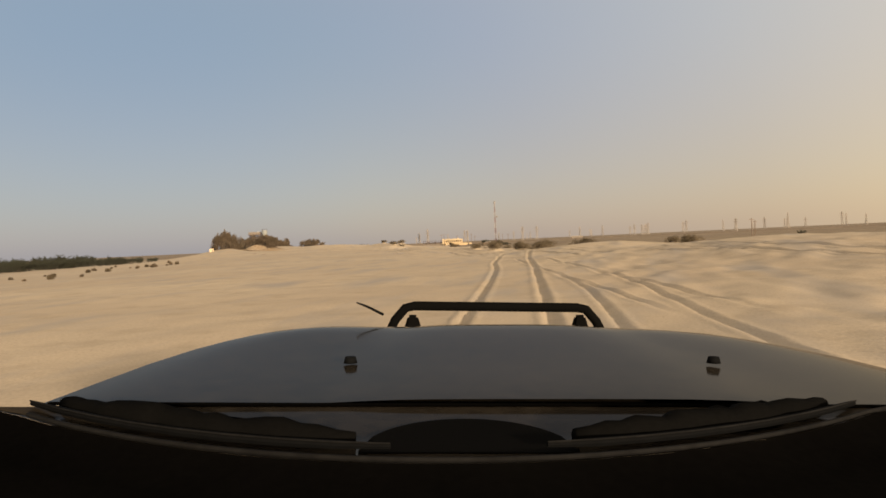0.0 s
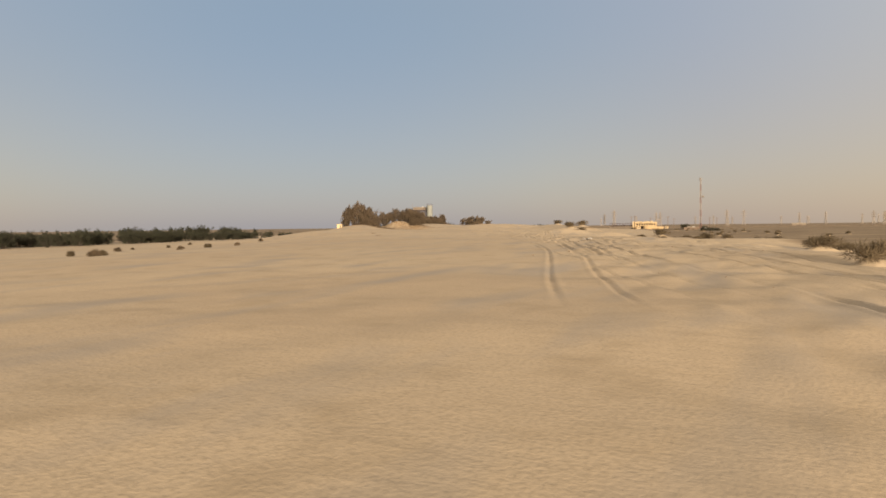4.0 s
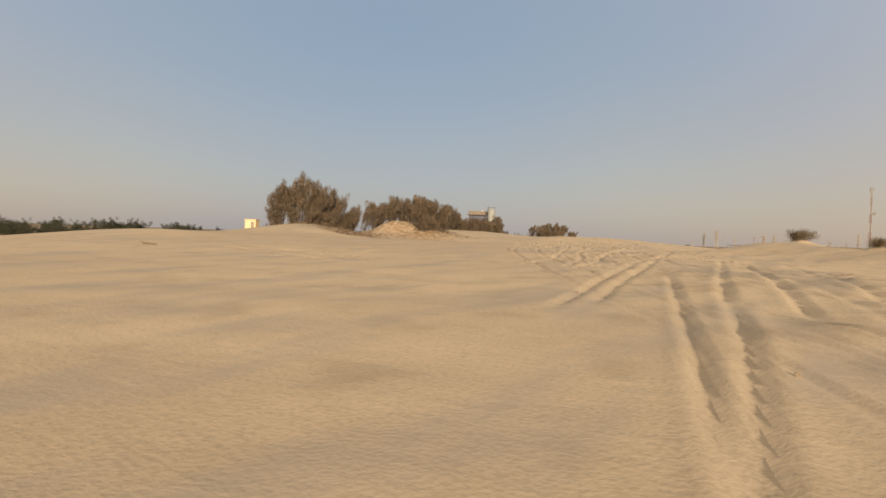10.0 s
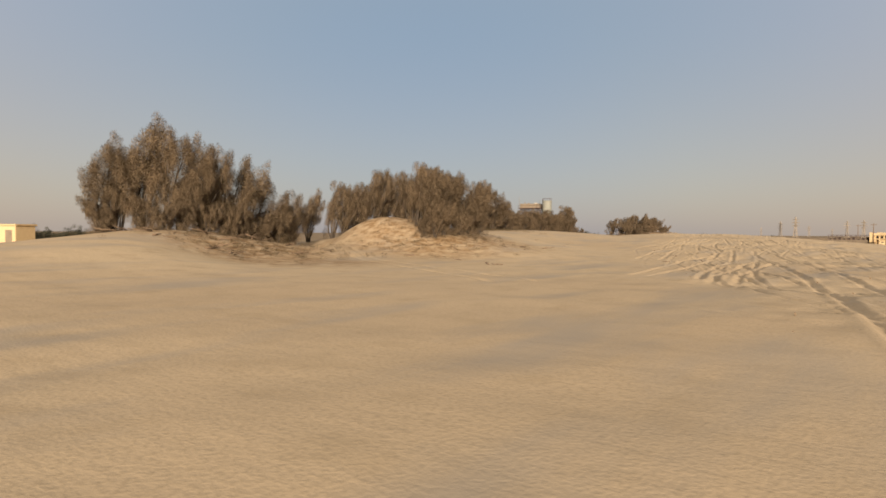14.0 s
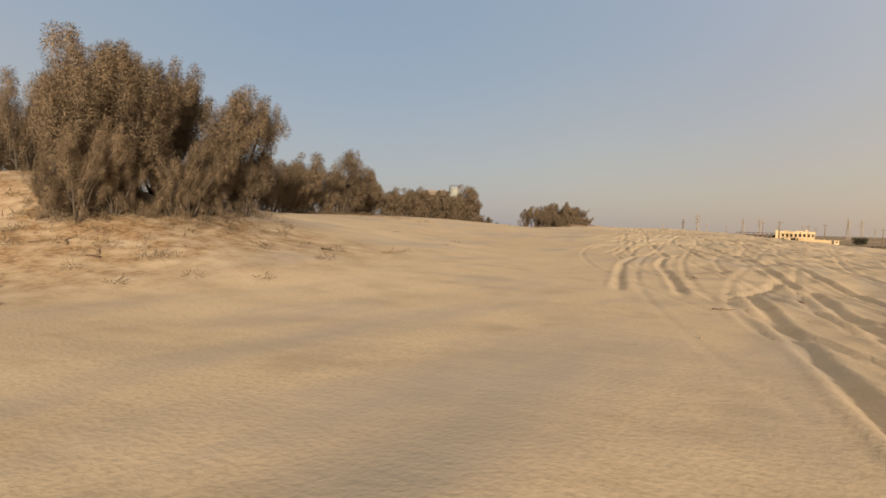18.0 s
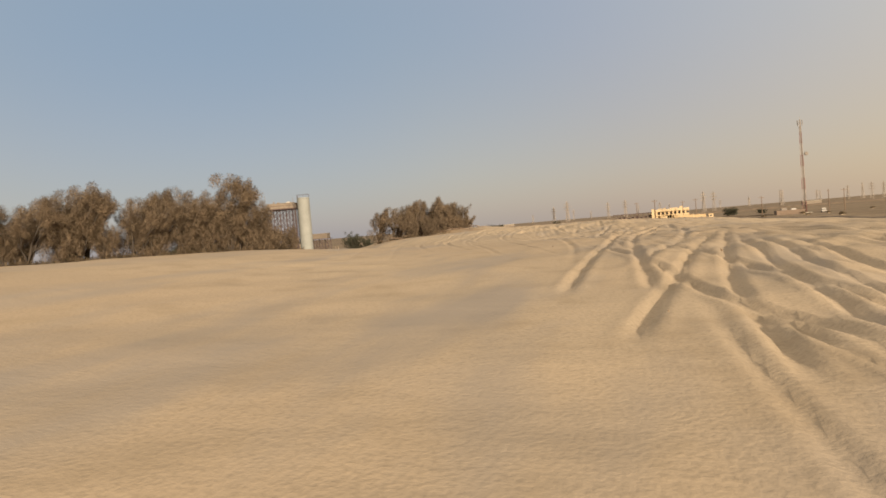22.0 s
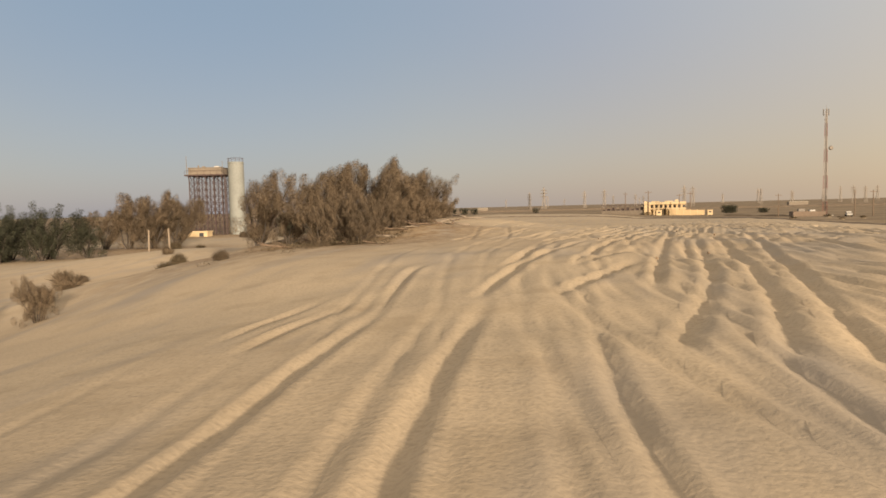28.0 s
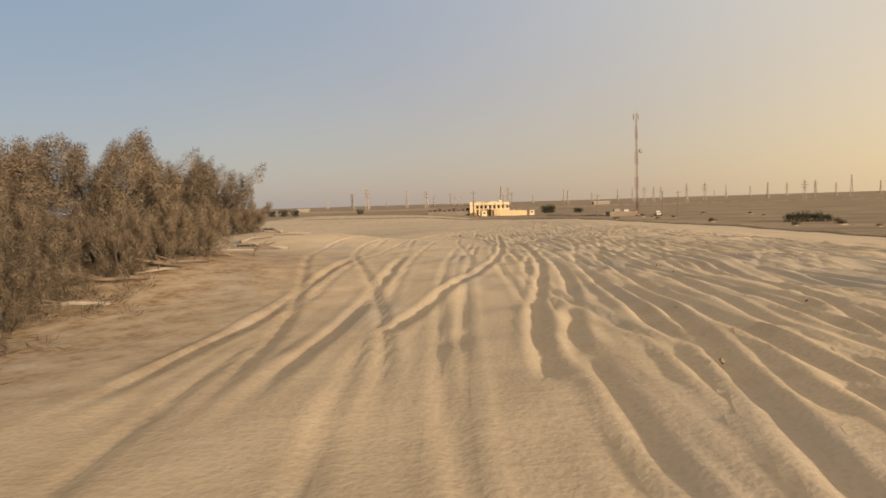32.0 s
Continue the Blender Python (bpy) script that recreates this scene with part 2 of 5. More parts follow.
def thing(name, x, y, z, label, category, group="", turn=0.0, kind=""):
    ob = new(name)
    ob.matrix_world = pose(x, y, z, 0, 0, turn)
    return tagged(ob, label, category, group, kind)


# ---- terrain ----
def lerp_table(v, table):
    return np.interp(v, [a for a, _ in table], [b for _, b in table])


def smooth01(a, b, v):
    t = np.clip((v - a) / (b - a), 0, 1)
    return t * t * (3 - 2 * t)


def lattice(ix, iy, seed):
    h = np.sin(ix * 127.1 + iy * 311.7 + seed * 74.7) * 43758.5453
    return h - np.floor(h)


def vnoise(x, y, seed=0):
    """Smooth value noise, -1 to 1."""
    ix, iy = np.floor(x), np.floor(y)
    fx, fy = x - ix, y - iy
    fx, fy = fx * fx * (3 - 2 * fx), fy * fy * (3 - 2 * fy)
    a, b = lattice(ix, iy, seed), lattice(ix + 1, iy, seed)
    c, d = lattice(ix, iy + 1, seed), lattice(ix + 1, iy + 1, seed)
    return 2 * ((a * (1 - fx) + b * fx) * (1 - fy) + (c * (1 - fx) + d * fx) * fy) - 1


ROUTE = [(-3000, 400), (-330, 122.5), (-300, 119), (-272, 113), (-230, 96), (-195, 82), (-165, 68.7), (-144, 56.6), (-122, 42.6), (-104, 35.2),
         (-90, 27.5), (-76, 22.4), (-61, 17.3), (-44, 12.7), (-34, 10.3), (-16, 3.6), (0, 0), (40, 1.5), (120, 10), (300, 26), (3000, 26)]
RIDE = [(-3000, -5.5), (-330, -4.2), (-264, -4.1), (-221, -3.75), (-188, -3.65), (-158, -4.3), (-122, -3.35), (-100, -3.25), (-81, -3.45), (-61, -3.2),
        (-44, -2.6), (-34, -2.35), (-16, -2.05), (0, -1.6), (30, -2.2), (80, -3.6), (150, -5.2), (240, -6.6), (3000, -6.9)]
EDGE = [(-3000, 500), (-320, 168), (-300, 154), (-270, 138), (-245, 123), (-200, 113), (-155, 100), (-127, 90), (-60, 78), (0, 72), (90, 62), (133, 54), (211, 30), (330, -20), (450, -140), (3000, -3000)]
SHOULDER = [(-3000, 26), (-300, 24), (-250, 16), (-180, 14), (-150, 20), (-120, 28), (-25, 28), (-8, 7), (3000, 7)]
FALL = [(-3000, 40), (-25, 40), (-8, 26), (3000, 26)]
RIDGE = [(-3000, -30), (-92, -29), (-76, -17), (-60, -15), (-50, -17), (-30, -14), (-19, -12), (3000, -12)]
CREST = [(-3000, 0), (-114, 0), (-101, 1.1), (-92, 1.9), (-85, 1.0), (-80.5, 0.6), (-76.5, 2.4), (-70, 2.1), (-62, 1.7), (-50, 1.45), (-30, 0.9), (-18, 0.5), (-4, 0), (3000, 0)]
# how far the ridge's near face reaches out
FRONT = [(-3000, 8.5), (-98, 8.5), (-94, 5.5), (-84, 5.5), (-79, 8.5), (3000, 8.5)]
# low dunes along the far side of the tracks: place, reach, height
DUNES = [(60.5, -93, 7, 2.4), (71, -110, 7, 1.9), (74.6, -134, 5, 1.2), (86, -100, 6, 1.2), (66, -102, 6, 1.5), (80, -119, 6, 1.1), (2, -75.5, 4, 1.0), (-11, 17, 8, 1.0), (98, -150, 7, 0.9), (110, -190, 6, 0.8), (-10, -9, 7, -1.6), (-14.5, -2, 6, -1.0), (-12, 38, 8, 1.2),
         (-34, 36, 15, 1.9), (136, -280, 11, 1.25), (144, -296, 11, 1.45), (127, -262, 9, 0.8), (152, -312, 12, 1.4), (8, -126, 13, 0.55), (1, -146, 12, 0.45), (-2.5, -79.5, 4.6, -2.0), (-8.5, 12, 5.5, -0.55), (-4.8, -15.2, 4.6, -0.75)]


def soft_table(v, table, r=6.0):
    return (lerp_table(v - r, table) + lerp_table(v - r / 2, table) + 2 * lerp_table(v, table) + lerp_table(v + r / 2, table) + lerp_table(v + r, table)) / 6


def route(y):
    return soft_table(y, ROUTE, 5)


def height(x, y):
    x, y = np.asarray(x, float), np.asarray(y, float)
    u = x - route(y)
    h = soft_table(y, RIDE, 5)
    t = smooth01(10, 60, u)
    h = h * (1 - t) - 6.7 * t
    t = smooth01(0, 1, (-u - soft_table(y, SHOULDER, 8)) / soft_table(y, FALL, 8))
    h = h * (1 - t) - 5.6 * t
    d = u - soft_table(y, RIDGE, 6)
    w = np.where(d > 0, soft_table(y, FRONT, 2), 13.0)
    h = h + soft_table(y, CREST, 2.5) * np.exp(-(d / w) ** 2)
    for dx, dy, r, up in DUNES:
        h = h + up * np.exp(-((x - dx) ** 2 + (y - dy) ** 2) / r ** 2)
    near = 1 - smooth01(150, 500, np.abs(u))
    rough = 0.35 + 0.65 * smooth01(-1, 6, u)
    h = h + near * rough * (0.16 * vnoise(x / 14, y / 14, 1) + 0.10 * vnoise(x / 5, y / 5, 2))
    return h


def ground_z(x, y):
    return float(height(np.array([x]), np.array([y]))[0])


# wheel tracks that follow the route: offset, swing, wave length, phase, start, end, depth
track_rng = np.random.RandomState(5)
TRACKS = [(5.2, 0.9, 90, 0.5, -330, -60, 0.05), (3.6, 1.2, 70, 2.0, -330, -130, 0.05)]
for k in range(13):
    TRACKS.append((track_rng.uniform(4, 19), track_rng.uniform(0.5, 2.6), track_rng.uniform(60, 170), track_rng.uniform(0, 6.3),
                   track_rng.uniform(-330, -60), track_rng.uniform(-60, 250), track_rng.uniform(0.06, 0.09)))
for k in range(13):
    TRACKS.append((track_rng.uniform(-3, 10), track_rng.uniform(0.5, 2.0), track_rng.uniform(50, 150), track_rng.uniform(0, 6.3),
                   track_rng.uniform(-30, -6), track_rng.uniform(70, 250), track_rng.uniform(0.022, 0.042)))
for k in range(12):
    TRACKS.append((track_rng.uniform(3, 20), track_rng.uniform(1.5, 4.5), track_rng.uniform(45, 110), track_rng.uniform(0, 6.3),
                   track_rng.uniform(-300, -110), track_rng.uniform(-90, 60), track_rng.uniform(0.03, 0.055)))
for k in range(26):
    TRACKS.append((track_rng.uniform(-4, 21), track_rng.uniform(0.6, 3.2), track_rng.uniform(35, 110), track_rng.uniform(0, 6.3),
                   track_rng.uniform(-45, -8), track_rng.uniform(50, 250), track_rng.uniform(0.034, 0.062)))
# straight runs off the main way: from, to
LINES = [(45, -134, 20, -128, 0.04), (48, -140, 38, -122, 0.04), (50, -140.4, 33.5, -133.2, 0.07)]
for k in range(64):
    y = track_rng.uniform(-62, 75) if k < 44 else track_rng.uniform(-235, -70)
    x = float(np.interp(y, [a for a, _ in ROUTE], [b for _, b in ROUTE])) + track_rng.uniform(8, 25)
    turn, ln = radians(track_rng.uniform(-38, 34)), track_rng.uniform(10, 30)
    LINES.append((x - math.sin(turn) * ln / 2, y - math.cos(turn) * ln / 2, x + math.sin(turn) * ln / 2, y + math.cos(turn) * ln / 2, track_rng.uniform(0.018, 0.036)))
RINGS = [(94, -202, 6), (95, -204, 8.5), (70, -141, 12), (40, -92, 9), (27, -45, 10), (17, -24, 2.4), (36, 62, 16), (8, 70, 13)]
# single deep ruts, each a bent line over the sand
RUTS_EARLY = [[(79.2, -176), (77.7, -165.7), (74.9, -151.7), (70.5, -137)], [(80.8, -177), (80.1, -168.6), (78.6, -158.7), (72.2, -138)],
              [(54.0, -136), (51.8, -127), (47.1, -113.6), (42.3, -101.4)], [(55.5, -135), (53.3, -127.4), (50, -118.2), (37, -74)],
              [(56.3, -136), (54.8, -129), (52.3, -120), (38.5, -60)], [(56.4, -136), (56.0, -123.5), (54, -112)], [(54.5, -127), (54.1, -118)],
              [(72.2, -162), (70.5, -151.9), (67.3, -138.6), (57.5, -105)], [(74.6, -161), (72.7, -154.6), (70, -147), (60.4, -108.5)]]
RUTS_START = [[(119.8, -314), (118.4, -289.3), (117.4, -278.3), (116.7, -258), (117.8, -236)], [(121.4, -314), (120.1, -288), (119.3, -275), (119, -256), (120.3, -235)],
              [(113.8, -262.5), (112.8, -257.1), (111, -249.9), (107.4, -238.2)], [(114.4, -260), (112.8, -250.6), (108.9, -236.6)], [(115.6, -259), (114.2, -251.8), (110.4, -241.2)]]
RUTS_WAY = [[(74.1, -145), (80, -176.7), (81.6, -190.1), (80.4, -194.5)], [(70.7, -137.5), (76.7, -166), (80.7, -191)], [(82.2, -160), (83.6, -188.6), (83.8, -195)],
            [(85.2, -150), (86.2, -188.7), (86.2, -196)], [(88.6, -150), (87.7, -188.2), (87.4, -194)], [(90.7, -154), (88.2, -190)], [(58.5, -120), (61.9, -140.5), (63.6, -149)],
            [(52.6, -106), (60.5, -146.5)], [(56, -127), (60.1, -147.5)], [(60, -122), (64.3, -146.5)], [(59.9, -105), (65.4, -143.5)]]
RUTS_SPINS = [[(91.6, -203), (92.2, -208), (93.6, -209.4), (95.8, -206.5)], [(92.7, -204.5), (93.1, -207.9), (94.6, -206)], [(87.8, -177), (90.4, -198.7), (91.6, -204.7), (93, -207)],
              [(84, -205.6), (87.6, -211.2)], [(84.6, -205.2), (86.5, -207.3), (88.4, -205)], [(85, -211.5), (87.3, -208.8), (90, -206.8)],
              [(65.9, -160.8), (63.8, -152.5), (59.5, -136)], [(64.6, -155.8), (62.5, -142)], [(75, -150.6), (72.7, -142.2), (70, -135)]]
RUTS_MIDDLE = [[(39.4, -111), (37.8, -103), (33, -80), (26.6, -58)], [(41.4, -112), (39.4, -103), (34.4, -79), (28.2, -58.6)],
               [(42.1, -112), (40.9, -104), (39, -90)], [(27, -95.8), (11.6, -86.2), (5.5, -82.6)], [(27.5, -94.2), (22.3, -91.1), (14.9, -87), (6.0, -81.7)],
               [(22.6, -72), (20.6, -63.6), (20.1, -59.7), (20, -54)], [(24, -71.5), (22.5, -65.2), (21.5, -61.1), (21.3, -55)],
               [(24.8, -71), (25.7, -67.2), (25.4, -63), (24.2, -57.3), (21.5, -50)], [(26.6, -70), (25.3, -62.6), (23.4, -57), (20, -49)],
               [(28.2, -70), (29.3, -79.9), (31.4, -90)], [(29.2, -68), (30.7, -83.1), (32.1, -91)], [(30.8, -71), (31.4, -82), (32.8, -90.5)],
               [(25.1, -69), (28.4, -89)], [(26.4, -67), (29.3, -89.5)]]
RUTS_FAN = [[(16.2, -28), (14.8, -39), (14.1, -45)], [(16.8, -27), (15.7, -39.3), (15.6, -46.5)], [(16.9, -29), (16.6, -39.6), (16.8, -46)], [(17.3, -31), (17.3, -39.3), (17.4, -44)],
            [(15.6, -28), (13.8, -39)], [(17.8, -32), (18.2, -41)]]
RUTS_RIDGE = [[(17.8, -56), (17.6, -50), (16.9, -45.8), (14.6, -40)], [(16.3, -53.5), (16.7, -47.5), (16.1, -43.6)], [(18.7, -57), (18.2, -53.4), (17.9, -50.3), (18.2, -40)],
              [(19.2, -56), (18.5, -50.8), (18.6, -40)], [(15.9, -52.4), (16.4, -46.5)],  [(11.9, -23), (11.6, -8)], [(12.3, -25), (13.2, -13)], [(14.6, -34), (15.6, -24), (15, -12)]]
RUTS_LATE = [[(12.9, -41), (12.9, -28.9), (13, -25.1), (14.2, -12)], [(14.4, -41), (13.7, -28.6), (13.9, -22.4), (14.8, -12)],
             [(4.1, -5), (4.5, 1.2), (5.6, 14.9), (5.8, 26)], [(5.2, -4), (5.2, 2.8), (6.8, 15.2), (8, 27)], [(1.2, -2.5), (1.3, 0.6), (1.0, 5)],
             [(1.5, -3), (2.0, 2.2), (3.4, 9.6), (3.7, 14)], [(2.6, -2.5), (3.0, 2.3), (4.3, 11.1)], [(2.6, -2.5), (4.2, 2.9)],
             [(-0.8, 9), (-0.2, 12.2), (2.2, 25.4), (4.7, 57)], [(1.0, 6), (1.4, 9.9), (3.1, 21.7), (4.2, 40.3)], [(2.8, 7), (3.2, 11.9), (3.9, 19)],
             [(3.6, 5), (4.2, 13.7), (5.7, 25.1)], [(4.9, 6), (7.1, 15.1), (8.9, 29.2)],
             [(0.2, -7.8), (-0.7, -3.3), (-0.8, -1.6)], [(-0.1, -7.6), (-0.8, -4.2)], [(1.4, -6.4), (1.5, -0.2)], [(4.1, -9.4), (5.1, -3.5), (5.8, 7.5)],
             [(5.1, -9.6), (5.8, -4), (6.5, 7.5)], [(5.8, -9.8), (6.6, -2.4), (7.6, 8)], [(2.5, -6.4), (4.1, -0.6)], [(-1.8, -8.5), (-1.4, -4.8)], [(-1, -9.3), (-0.7, -5.4)]]


def bend(pts):
    """A smooth line through the given places."""
    p = [np.array(q, float) for q in pts]
    p = [2 * p[0] - p[1]] + p + [2 * p[-1] - p[-2]]
    out = []
    for k in range(1, len(p) - 2):
        a, c, d, e = p[k - 1], p[k], p[k + 1], p[k + 2]
        for i in range(9):
            f = i / 9
            out.append(0.5 * (2 * c + (d - a) * f + (2 * a - 5 * c + 4 * d - e) * f ** 2 + (3 * c - a - 3 * d + e) * f ** 3))
    return out + [p[-2]]


def press(g, d, on, deep, w=0.17):
    """A wheel rut pressed over what was there: flat bottom, thin raised rims."""
    m = on * np.exp(-(d / w) ** 4)
    g = g * (1 - m) - deep * m
    m = on * np.exp(-((d - w * 1.55) / 0.065) ** 2)
    return g * (1 - 0.7 * m) + 0.6 * deep * m


def ruts(x, y):
    """Relief of all wheel marks over a lattice whose rows share one y and whose columns share one distance from the route."""
    u = x - route(y)
    g = np.zeros_like(u)
    rows, cols = y[:, 0], u[0]

    def patch(u0, u1, y0, y1):
        r0, r1 = np.searchsorted(rows, (y0, y1))
        c0, c1 = np.searchsorted(cols, (u0, u1))
        return slice(r0, max(r1, r0)), slice(c0, max(c1, c0))

    for off, swing, wave, ph, y0, y1, full in TRACKS:
        deep = 0.78 * full
        at = patch(off - swing - 1.6, off + swing + 1.6, y0, y1)
        yy, uu = y[at], u[at]
        c = off + swing * np.sin(2 * math.pi * yy / wave + ph)
        on = smooth01(y0, y0 + 12, yy) * (1 - smooth01(y1 - 12, y1, yy)) * smooth01(-0.5, 0.1, vnoise(yy / 13, yy * 0 + off * 3, 3))
        for s in (-0.78, 0.78):
            g[at] = press(g[at], np.abs(uu - c - s), on, deep, 0.13 if full > 0.055 else 0.10)
    for cx, cy, rad in RINGS:
        mid = cx - float(route(np.array([cy]))[0])
        at = patch(mid - rad - 16, mid + rad + 16, cy - rad - 3, cy + rad + 3)
        px, py = x[at], y[at]
        r = np.hypot(px - cx, py - cy) + 0.3 * vnoise(px / 6, py / 6, 11)
        sweep = smooth01(-0.2, 0.6, np.sin(np.arctan2(py - cy, px - cx) + cx))
        for s in (-0.78, 0.78):
            g[at] = press(g[at], np.abs(r - rad - s), sweep, 0.045, 0.14)
    for ax, ay, bx, by, deep in LINES:
        ln = math.hypot(bx - ax, by - ay)
        ua, ub = sorted((ax - float(route(np.array([ay]))[0]), bx - float(route(np.array([by]))[0])))
        at = patch(ua - 4, ub + 4, min(ay, by) - 2, max(ay, by) + 2)
        px, py = x[at], y[at]
        along = ((px - ax) * (bx - ax) + (py - ay) * (by - ay)) / ln
        side = ((px - ax) * (by - ay) - (py - ay) * (bx - ax)) / ln + 0.7 * vnoise(along / 8, along * 0 + ax, 5)
        on = smooth01(0, 3, along) * (1 - smooth01(ln - 3, ln, along))
        for s in (-0.78, 0.78):
            g[at] = press(g[at], np.abs(side - s), on, deep, 0.13)
    for deep, rut in [(0.065, r) for r in RUTS_START + RUTS_SPINS] + [(0.07, r) for r in RUTS_WAY + RUTS_EARLY + RUTS_MIDDLE] + [(0.06, r) for r in RUTS_FAN + RUTS_RIDGE] + [(0.06, r) for r in RUTS_LATE]:
        line = bend(rut)
        ln = np.array(line)
        near = np.where((x > ln[:, 0].min() - 1.2) & (x < ln[:, 0].max() + 1.2) & (y > ln[:, 1].min() - 1) & (y < ln[:, 1].max() + 1))
        px, py = x[near], y[near]
        d, at = np.full(px.shape, 9.0), np.zeros(px.shape)
        for k in range(len(line) - 1):
            (ax, ay), (bx, by) = line[k], line[k + 1]
            q = (bx - ax) ** 2 + (by - ay) ** 2 + 1e-9
            f = np.clip(((px - ax) * (bx - ax) + (py - ay) * (by - ay)) / q, 0, 1)
            e = np.hypot(px - ax - f * (bx - ax), py - ay - f * (by - ay))
            at = np.where(e < d, (k + f) / (len(line) - 1), at)
            d = np.minimum(d, e)
        long = sum(math.hypot(*(line[k + 1] - line[k])) for k in range(len(line) - 1))
        wob = 1 + 0.12 * vnoise(px / 1.7, py / 1.7, 21)
        on = smooth01(0, 1.2, at * long) * (1 - smooth01(-2.5, 0, (at - 1) * long)) * (0.8 + 0.2 * vnoise(px / 3, py / 3, 22))
        g[near] = press(g[near], d * wob, np.clip(on, 0, 1), deep, 0.145 if deep > 0.067 else 0.125)
    return g


# leaf litter and stubble under the groves: centre and reach
DUFF = [(-1, -89, 6, 7), (5.5, -89.5, 3.5, 5.5), (4.5, -76.5, 4.0, 3.0), (9.5, -91, 6, 4.2), (4, -75, 8, 4), (9.5, -75.5, 6, 7), (-4, -50, 4, 6), (-9, -33, 4, 12), (-9, -21, 4, 5), (-9.5, 13.5, 6.5, 11), (-12, 40, 3, 5), (-66, 58, 14, 16), (-86, 112, 18, 12)]


def growing(start, step, end, rate):
    out, v = [], start
    while v < end:
        v += step
        step *= rate
        out.append(v)
    return out


def build_ground():
    us = list(np.arange(-24, -8, 0.16)) + list(np.arange(-8, 18.01, 0.095))
    us = [-v for v in growing(24, 0.25, 3200, 1.075)][::-1] + us + growing(18, 0.14, 3200, 1.06)
    ys = list(np.arange(-332, -214, 0.34)) + list(np.arange(-214, -200, 0.17)) + list(np.arange(-200, -100, 0.34)) + list(np.arange(-100, -78, 0.19)) + list(np.arange(-78, -29, 0.3)) + list(np.arange(-29, -18, 0.2)) + list(np.arange(-18, 60.01, 0.3))
    ys = [-v for v in growing(332, 0.6, 3200, 1.12)][::-1] + ys + growing(60, 0.34, 3300, 1.035)
    U, Y = np.meshgrid(np.array(us), np.array(ys))
    X = U + route(Y)
    Z = height(X, Y)
    close = 1 - smooth01(26, 40, np.abs(U))
    chop = smooth01(1.5, 6, U) * (1 - smooth01(20, 32, U))
    chop = np.maximum(chop, 0.8 * smooth01(-14, 2, Y) * smooth01(-7, -1, U) * (1 - smooth01(20, 32, U)))
    Z = Z + close * ruts(X, Y) + close * 0.025 * vnoise(X / 1.3, Y / 1.3, 4)
    Z = Z + chop * (0.022 * vnoise(X / 0.42, Y / 0.8, 12) + 0.030 * vnoise(X / 0.75 + Y / 3.1, Y / 1.1, 15) + 0.050 * vnoise(X / 1.2, Y / 1.6, 13) * (0.35 + 0.75 * smooth01(-0.5, 0.4, vnoise(X / 9, Y / 9, 14))))
    late = smooth01(-70, -40, Y) * smooth01(2, 7, U) * (1 - smooth01(24, 34, U))
    Z = Z + late * (0.034 * vnoise(X / 0.8, Y / 1.2, 16) + 0.036 * vnoise(X / 1.5 + Y / 5, Y / 2.4, 17))
    nr, nc = X.shape
    me = bpy.data.meshes.new("ground")
    me.vertices.add(nr * nc)
    me.vertices.foreach_set("co", np.stack([X, Y, Z], -1).ravel())
    i = np.arange((nr - 1) * (nc - 1))
    r, c = i // (nc - 1), i % (nc - 1)
    a = r * nc + c
    idx = np.stack([a, a + 1, a + nc + 1, a + nc], -1).ravel()
    me.loops.add(len(idx))
    me.loops.foreach_set("vertex_index", idx)
    me.polygons.add(len(i))
    me.polygons.foreach_set("loop_start", i * 4)
    me.update(calc_edges=True)
    me.polygons.foreach_set("use_smooth", np.ones(len(i), bool))
    pl = smooth01(-9, 9, X - soft_table(Y, EDGE, 12))
    pl = np.maximum(pl, smooth01(60, 140, -U))
    at = me.attributes.new("plain", "FLOAT", "POINT")
    at.data.foreach_set("value", pl.ravel())
    duff = np.zeros_like(X)
    for x, y, rx, ry in DUFF:
        duff = np.maximum(duff, np.exp(-(((X - x) / rx) ** 4 + ((Y - y) / ry) ** 4)))
    at = me.attributes.new("duff", "FLOAT", "POINT")
    at.data.foreach_set("value", duff.ravel())
    me.materials.append(SAND)
    return tagged(new("ground", me), "pale wind-blown sand with wheel ruts running into a brown plain", "sand ground", kind="structure")


build_ground()


